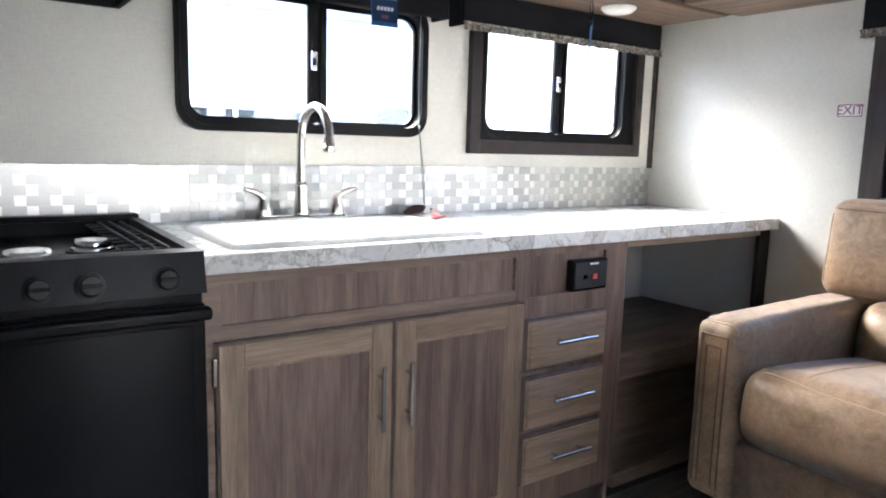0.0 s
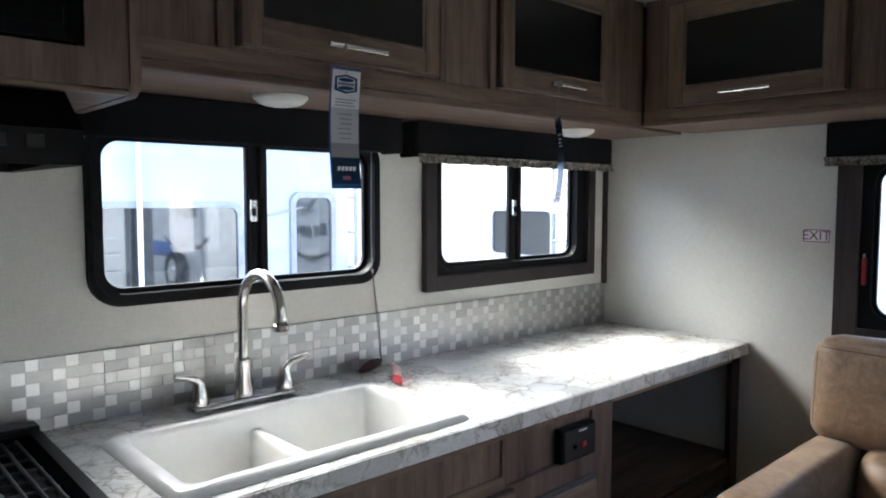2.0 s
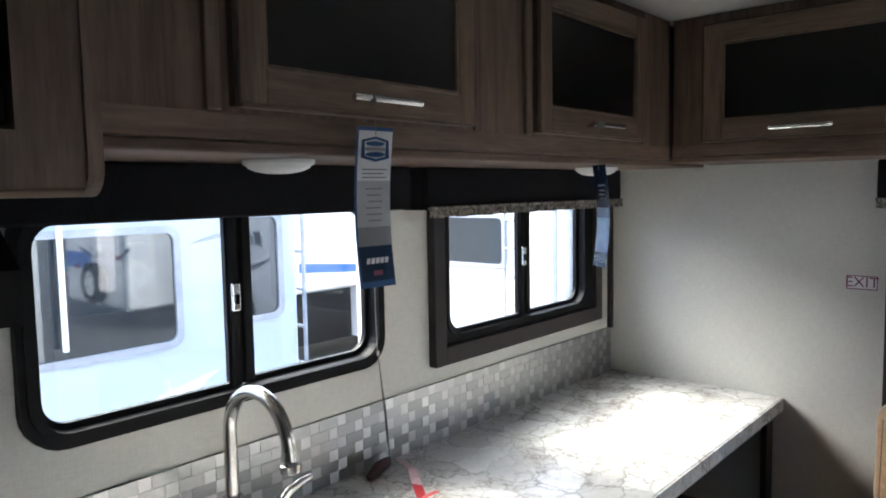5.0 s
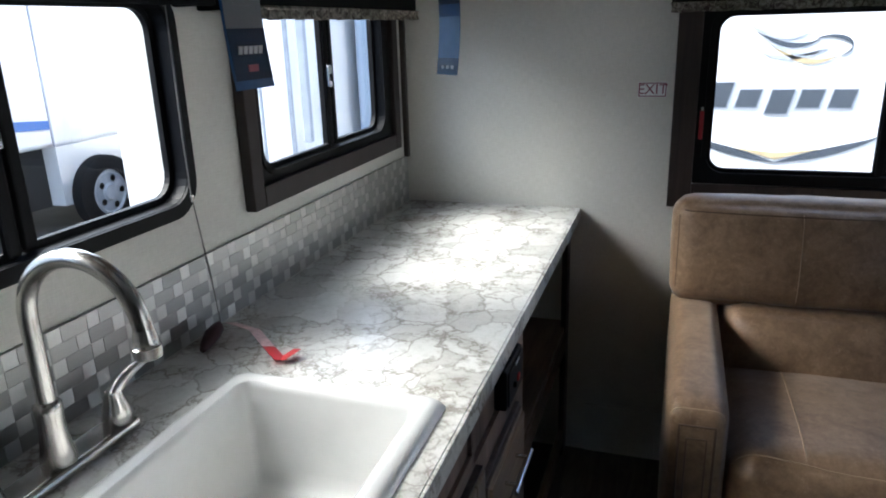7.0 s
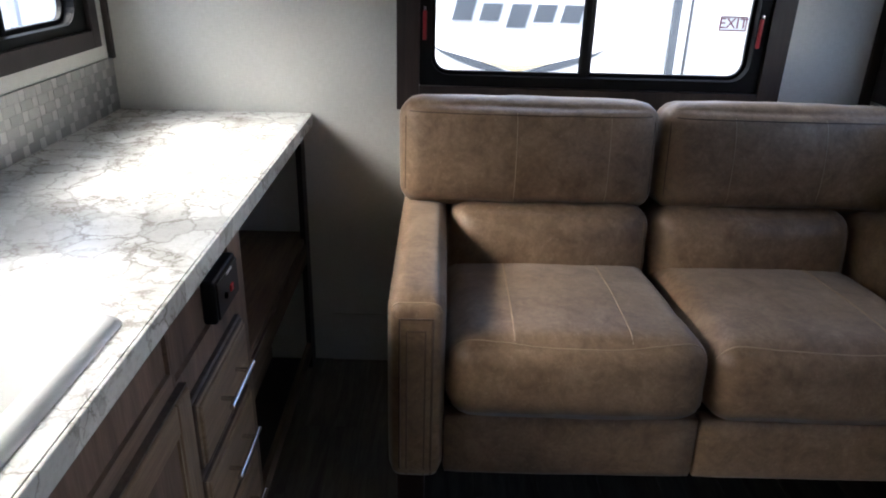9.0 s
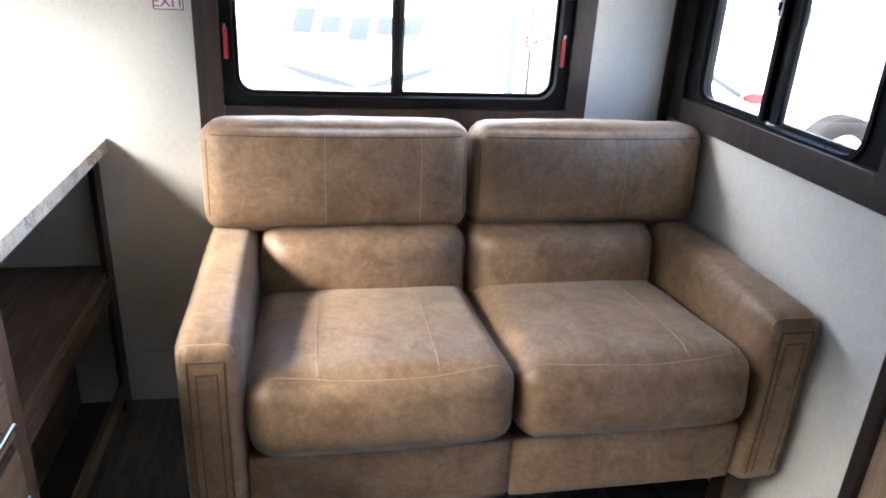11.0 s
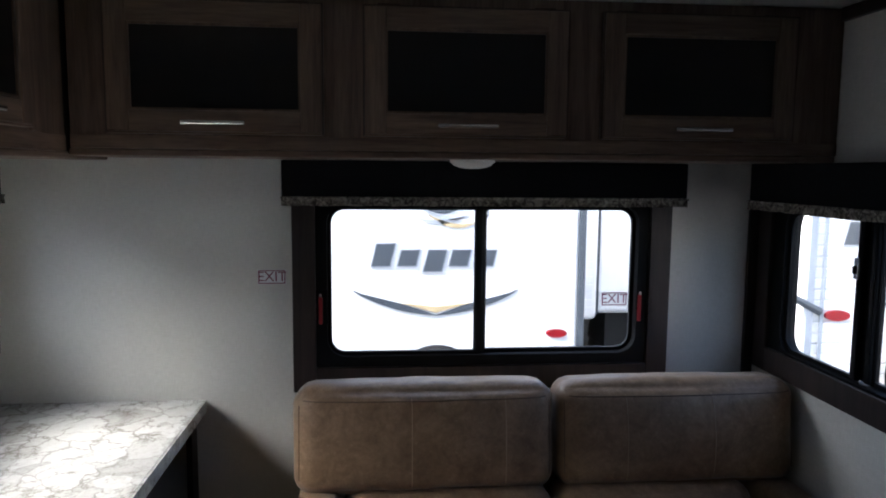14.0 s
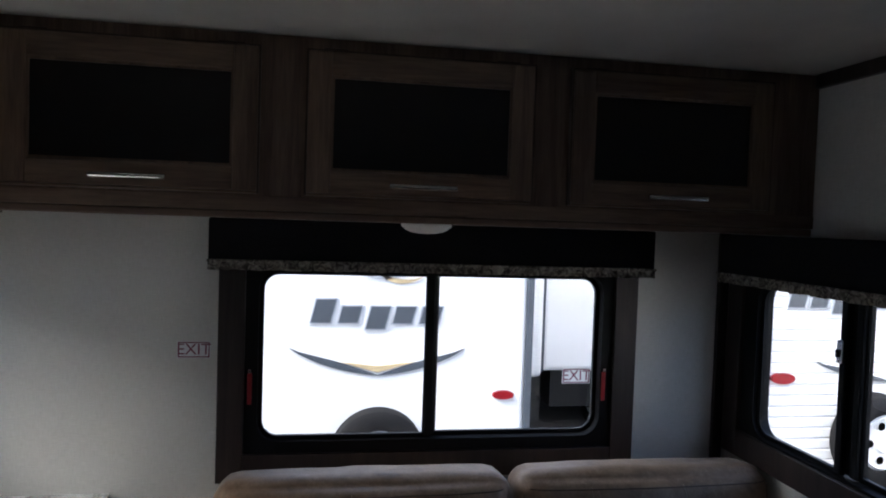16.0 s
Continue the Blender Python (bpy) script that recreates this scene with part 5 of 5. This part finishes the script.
swoosh(te, ME, [(0.256 - i * 0.0655, 0.694 - 0.205 * (i / 10) ** 0.75) for i in range(11)], 0.055, DECALDARK)
decal(te, ME, [(-0.68, 0.592), (-0.40, 0.560), (-0.12, 0.592), (-0.40, 0.512)], DECALTAN)
for k in range(4):
    swoosh(te, ME, [(-0.66 + 0.06 * k + i * 0.05, 1.46 - 0.055 * k - 0.12 * math.sin(i / 8 * 2.0) + 0.05 * (i / 8) ** 2) for i in range(9)], 0.035, (DECALGREY, DECALDARK, DECALGREY, DECALTAN)[k])
swoosh(te, ME, [(-0.38 + 0.2 * math.cos(radians(a)), 1.30 + 0.07 * math.sin(radians(a))) for a in range(200, 361, 16)], 0.03, DECALGREY)
swoosh(te, ME, [(-0.13 + 0.14 * math.cos(radians(a)), 1.30 + 0.07 * math.sin(radians(a))) for a in range(-60, 140, 16)], 0.03, DECALDARK)
lamp_oval(te, ME, 0.577, 0.335)
lamp_oval(te, ME, -1.40, 0.335)
part("corner_trim", box(5.885, 5.93, -0.800, -0.750, -0.3, 2.7), DECALDARK, te)
wheel(te, 5.77, 0.392, -0.085, 0.35, "x", name="spare_wheel")

# the one beyond the side window
ts = trailer("white ribbed travel trailer with a spare wheel and blue decal", 5.5, 11.0, -5.2, -2.66, -0.35, 2.7, VAN, "x")
MS = pose(5.487, 0, -0.037, 0, 0, -90)
ts.location.y = 0.24
lettering_blocks(ts, MS, 2.93, 3.88, 1.13, 0.175)
swoosh(ts, MS, [(3.20 + i * 0.07, 0.71 - 0.17 * (i / 10) ** 0.75) for i in range(11)], 0.055, DECALDARK)
swoosh(ts, MS, [(4.6 - i * 0.07, 0.74 - 0.17 * (i / 10) ** 0.75) for i in range(11)], 0.055, DECALDARK)
lamp_oval(ts, MS, 2.915, 0.580, 0.10, 0.042)
lamp_oval(ts, MS, 4.6, 0.35)
decal(ts, MS, [(4.0, 0.33), (5.1, 0.33), (5.1, 0.62), (4.0, 0.62)], DECALBLUE)
part("corner_trim", box(5.46, 5.50, -2.71, -2.655, -0.35, 2.65), VANGREY, ts)
part("trim_bar", tube([(5.462, -2.48, 0.72), (5.462, -2.77, 0.575)], 0.03, 8), DECALDARK, ts)
part("panel_seam", box(5.468, 5.474, -2.80, -2.772, -0.3, 2.6), VANGREY, ts)
part("panel_seam", box(5.468, 5.474, -3.995, -3.97, -0.3, 2.6), VANGREY, ts)
wheel(ts, 5.37, -3.68, 0.08, 0.36, "x", VAN, "spare_wheel")

# far one in the gap
tf = trailer("white travel trailer standing farther back", 8.1, 14.5, -4.1, -1.60, 0.03, 3.0, VAN, "")
part("corner_trim", box(8.085, 8.11, -1.625, -1.59, 0.03, 2.9), DECALDARK, tf)
trailer("white ribbed travel trailer seen end-on in the gap", 8.0, 13.0, -1.585, -0.80, -0.02, 2.8, VAN, "x")

# beyond the sink window
tn = trailer("white travel trailer with large dark windows, its shade put into a pale blue skin", -6.5, 3.44, 5.0, 7.45, -0.28, 2.65, VANSHADE)
MN = face_matrix("y", 5.0)
rounded_window(tn, MN, 0.95, 2.50, 0.615, 1.40)
rounded_window(tn, MN, 2.88, 3.285, 0.69, 1.47)
swoosh(tn, MN, [(1.75 + i * 0.11, 0.13 + 0.02 * i + 0.004 * i * i * 0.3) for i in range(10)], 0.09, VAN)
swoosh(tn, MN, [(2.0 + i * 0.08, 0.10 + 0.03 * i) for i in range(9)], 0.05, VAN)
swoosh(tn, MN, [(2.58 + i * 0.06, 1.27 + 0.012 * i) for i in range(8)], 0.03, VANGREY)
part("awning_roll", tube([(-3.0, 4.93, 2.12), (3.3, 4.93, 2.12)], 0.07, 12), VANGREY, tn, smooth=True)
part("awning_arm", tube([(1.76, 4.92, 0.72), (1.76, 4.92, 2.1)], 0.018, 8), VAN, tn, smooth=True)
part("entry_door", box(-1.4, -0.7, 4.985, 5.0, -0.15, 1.8, 0.01), VAN, tn)

tb = trailer("white travel trailer with a blue stripe", 5.4, 12.5, 8.0, 10.5, 0.29, 2.9, VAN, mount=False)
MB = face_matrix("y", 8.0)
decal(tb, MB, [(5.7, 0.57), (6.69, 0.50), (6.69, 0.60), (5.7, 0.69)], DECALBLUE)
part("panel_seam", box(6.70, 6.72, 7.985, 8.0, 0.29, 2.6), VANGREY, tb)
part("lower_body", box(6.72, 12.4, 7.99, 10.4, -0.42, 0.288), VAN, tb)
ladder(tn, 3.56, 5.30, 3.56, 5.10, 0.15, 2.5, (-0.12, 0))
wheel(tb, 7.05, 7.68, GROUND + 0.45, 0.45, "y", VANGREY)
part("axle", tube([(7.05, 7.7, GROUND + 0.45), (7.05, 10.2, GROUND + 0.45)], 0.05, 10), RUBBER, tb)

# beyond the counter window
tc = trailer("white travel trailer with a dark rear window and a ladder", 6.2, 12.0, 4.52, 6.6, -0.3, 2.8, VAN, mount=False)
MC = face_matrix("x", 6.2)
rounded_window(tc, MC, -6.06, -5.11, 0.75, 1.33, VANGREY, DARKGLASS)
ladder(tc, 6.08, 5.05, 6.08, 4.76, -0.3, 2.4, (0.12, 0))
part("corner_trim", box(6.18, 6.21, 4.50, 4.535, -0.3, 2.7), VANGREY, tc)
part("awning_post", box(6.10, 6.16, 4.28, 4.36, 0.52, 2.6, 0.012), VANGREY, tc)
part("awning_bracket", box(6.12, 6.5, 4.30, 4.53, 2.3, 2.34), VANGREY, tc)
wheel(tc, 8.6, 4.6, GROUND + 0.35, 0.35, "y")
td = trailer("pale grey travel trailer set back between the others", 7.4, 12.0, 1.75, 4.4, -0.2, 2.7, VANSHADE, mount=False)
part("trim_bar", box(7.38, 7.395, 1.8, 4.05, 0.56, 0.60), VANGREY, td)
wheel(td, 9.4, 1.83, GROUND + 0.35, 0.35, "y")
# an unseen trailer added behind the cabin, for what the panes mirror
trailer("unseen white travel trailer added for the panes to mirror", -4.0, 4.5, -9.0, -6.5, -0.25, 2.7, VAN)

# ---- metal mosaic splashback ----
sb = thing("splashback", "brushed metal mosaic tile splashback, sheen contrast put into two tile greys", "backsplash")
part("backing", box(-0.09, 2.597, 1.9925, 1.9985, 0.913, 1.0715), GROUT, sb)
U, ROWS_ = 0.02625, 6
tile_meshes = {}


def tile_mesh(n, mat):
    if (n, mat.name) not in tile_meshes:
        w = n * U - 0.0007
        tile_meshes[(n, mat.name)] = mesh_of(box(-w / 2, w / 2, -0.0010, 0, -U / 2 + 0.00035, U / 2 - 0.00035, 0.0003, 1), "tile", mat)
    return tile_meshes[(n, mat.name)]


# a square brushed upright, then a double brushed crosswise; every other row shifts by one square
joined = {True: empty_bm(), False: empty_bm()}
for r in range(ROWS_):
    z = 0.9138 + U * (r + 0.5)
    x = 0.4109 - 7 * 3 * U - (0 if r % 2 else U)
    square = True
    while x < 2.594 - U:
        n = 1 if square else 2
        a, b = max(x, -0.088), min(x + n * U, 2.596)
        if b - a > U * 0.4:
            full = n if b - a > n * U - 0.002 else (b - a) / U
            if a > 0.60:
                ob_ = new("tile", tile_mesh(full, TILE_A if square else TILE_B))
                ob_.parent = sb
                ob_.location = ((a + b) / 2, 1.9924, z)
            else:
                add_box(joined[square], a + 0.00035, b - 0.00035, 1.9914, 1.9924, z - U / 2 + 0.00035, z + U / 2 - 0.00035)
        x += n * U
        square = not square
tagged(part("square_tiles", joined[True], TILE_A, sb), kind="stuff")
tagged(part("double_tiles", joined[False], TILE_B, sb), kind="stuff")

# ---- floor planks ----
plank_meshes = {}
for j in range(14):
    y0 = YS + 0.002 + j * 0.178
    if y0 > 1.44:
        break
    x = XW + 0.3 * ((j * 7) % 4) - 0.9
    while x < XE:
        a, b = max(x, XW + 0.002), min(x + 1.2, XE - 0.002)
        w = min(0.176, 1.46 - y0)
        if b - a > 0.05:
            key = (round(b - a, 4), round(w, 4))
            if key not in plank_meshes:
                plank_meshes[key] = mesh_of(box(0.0006, key[0] - 0.0006, 0, key[1], -0.0038, 0, 0.0008, 1), "plank", PLANK)
            p = new("plank", plank_meshes[key])
            p.parent = floor
            p.location = (a, y0, 0.0)
        x += 1.2
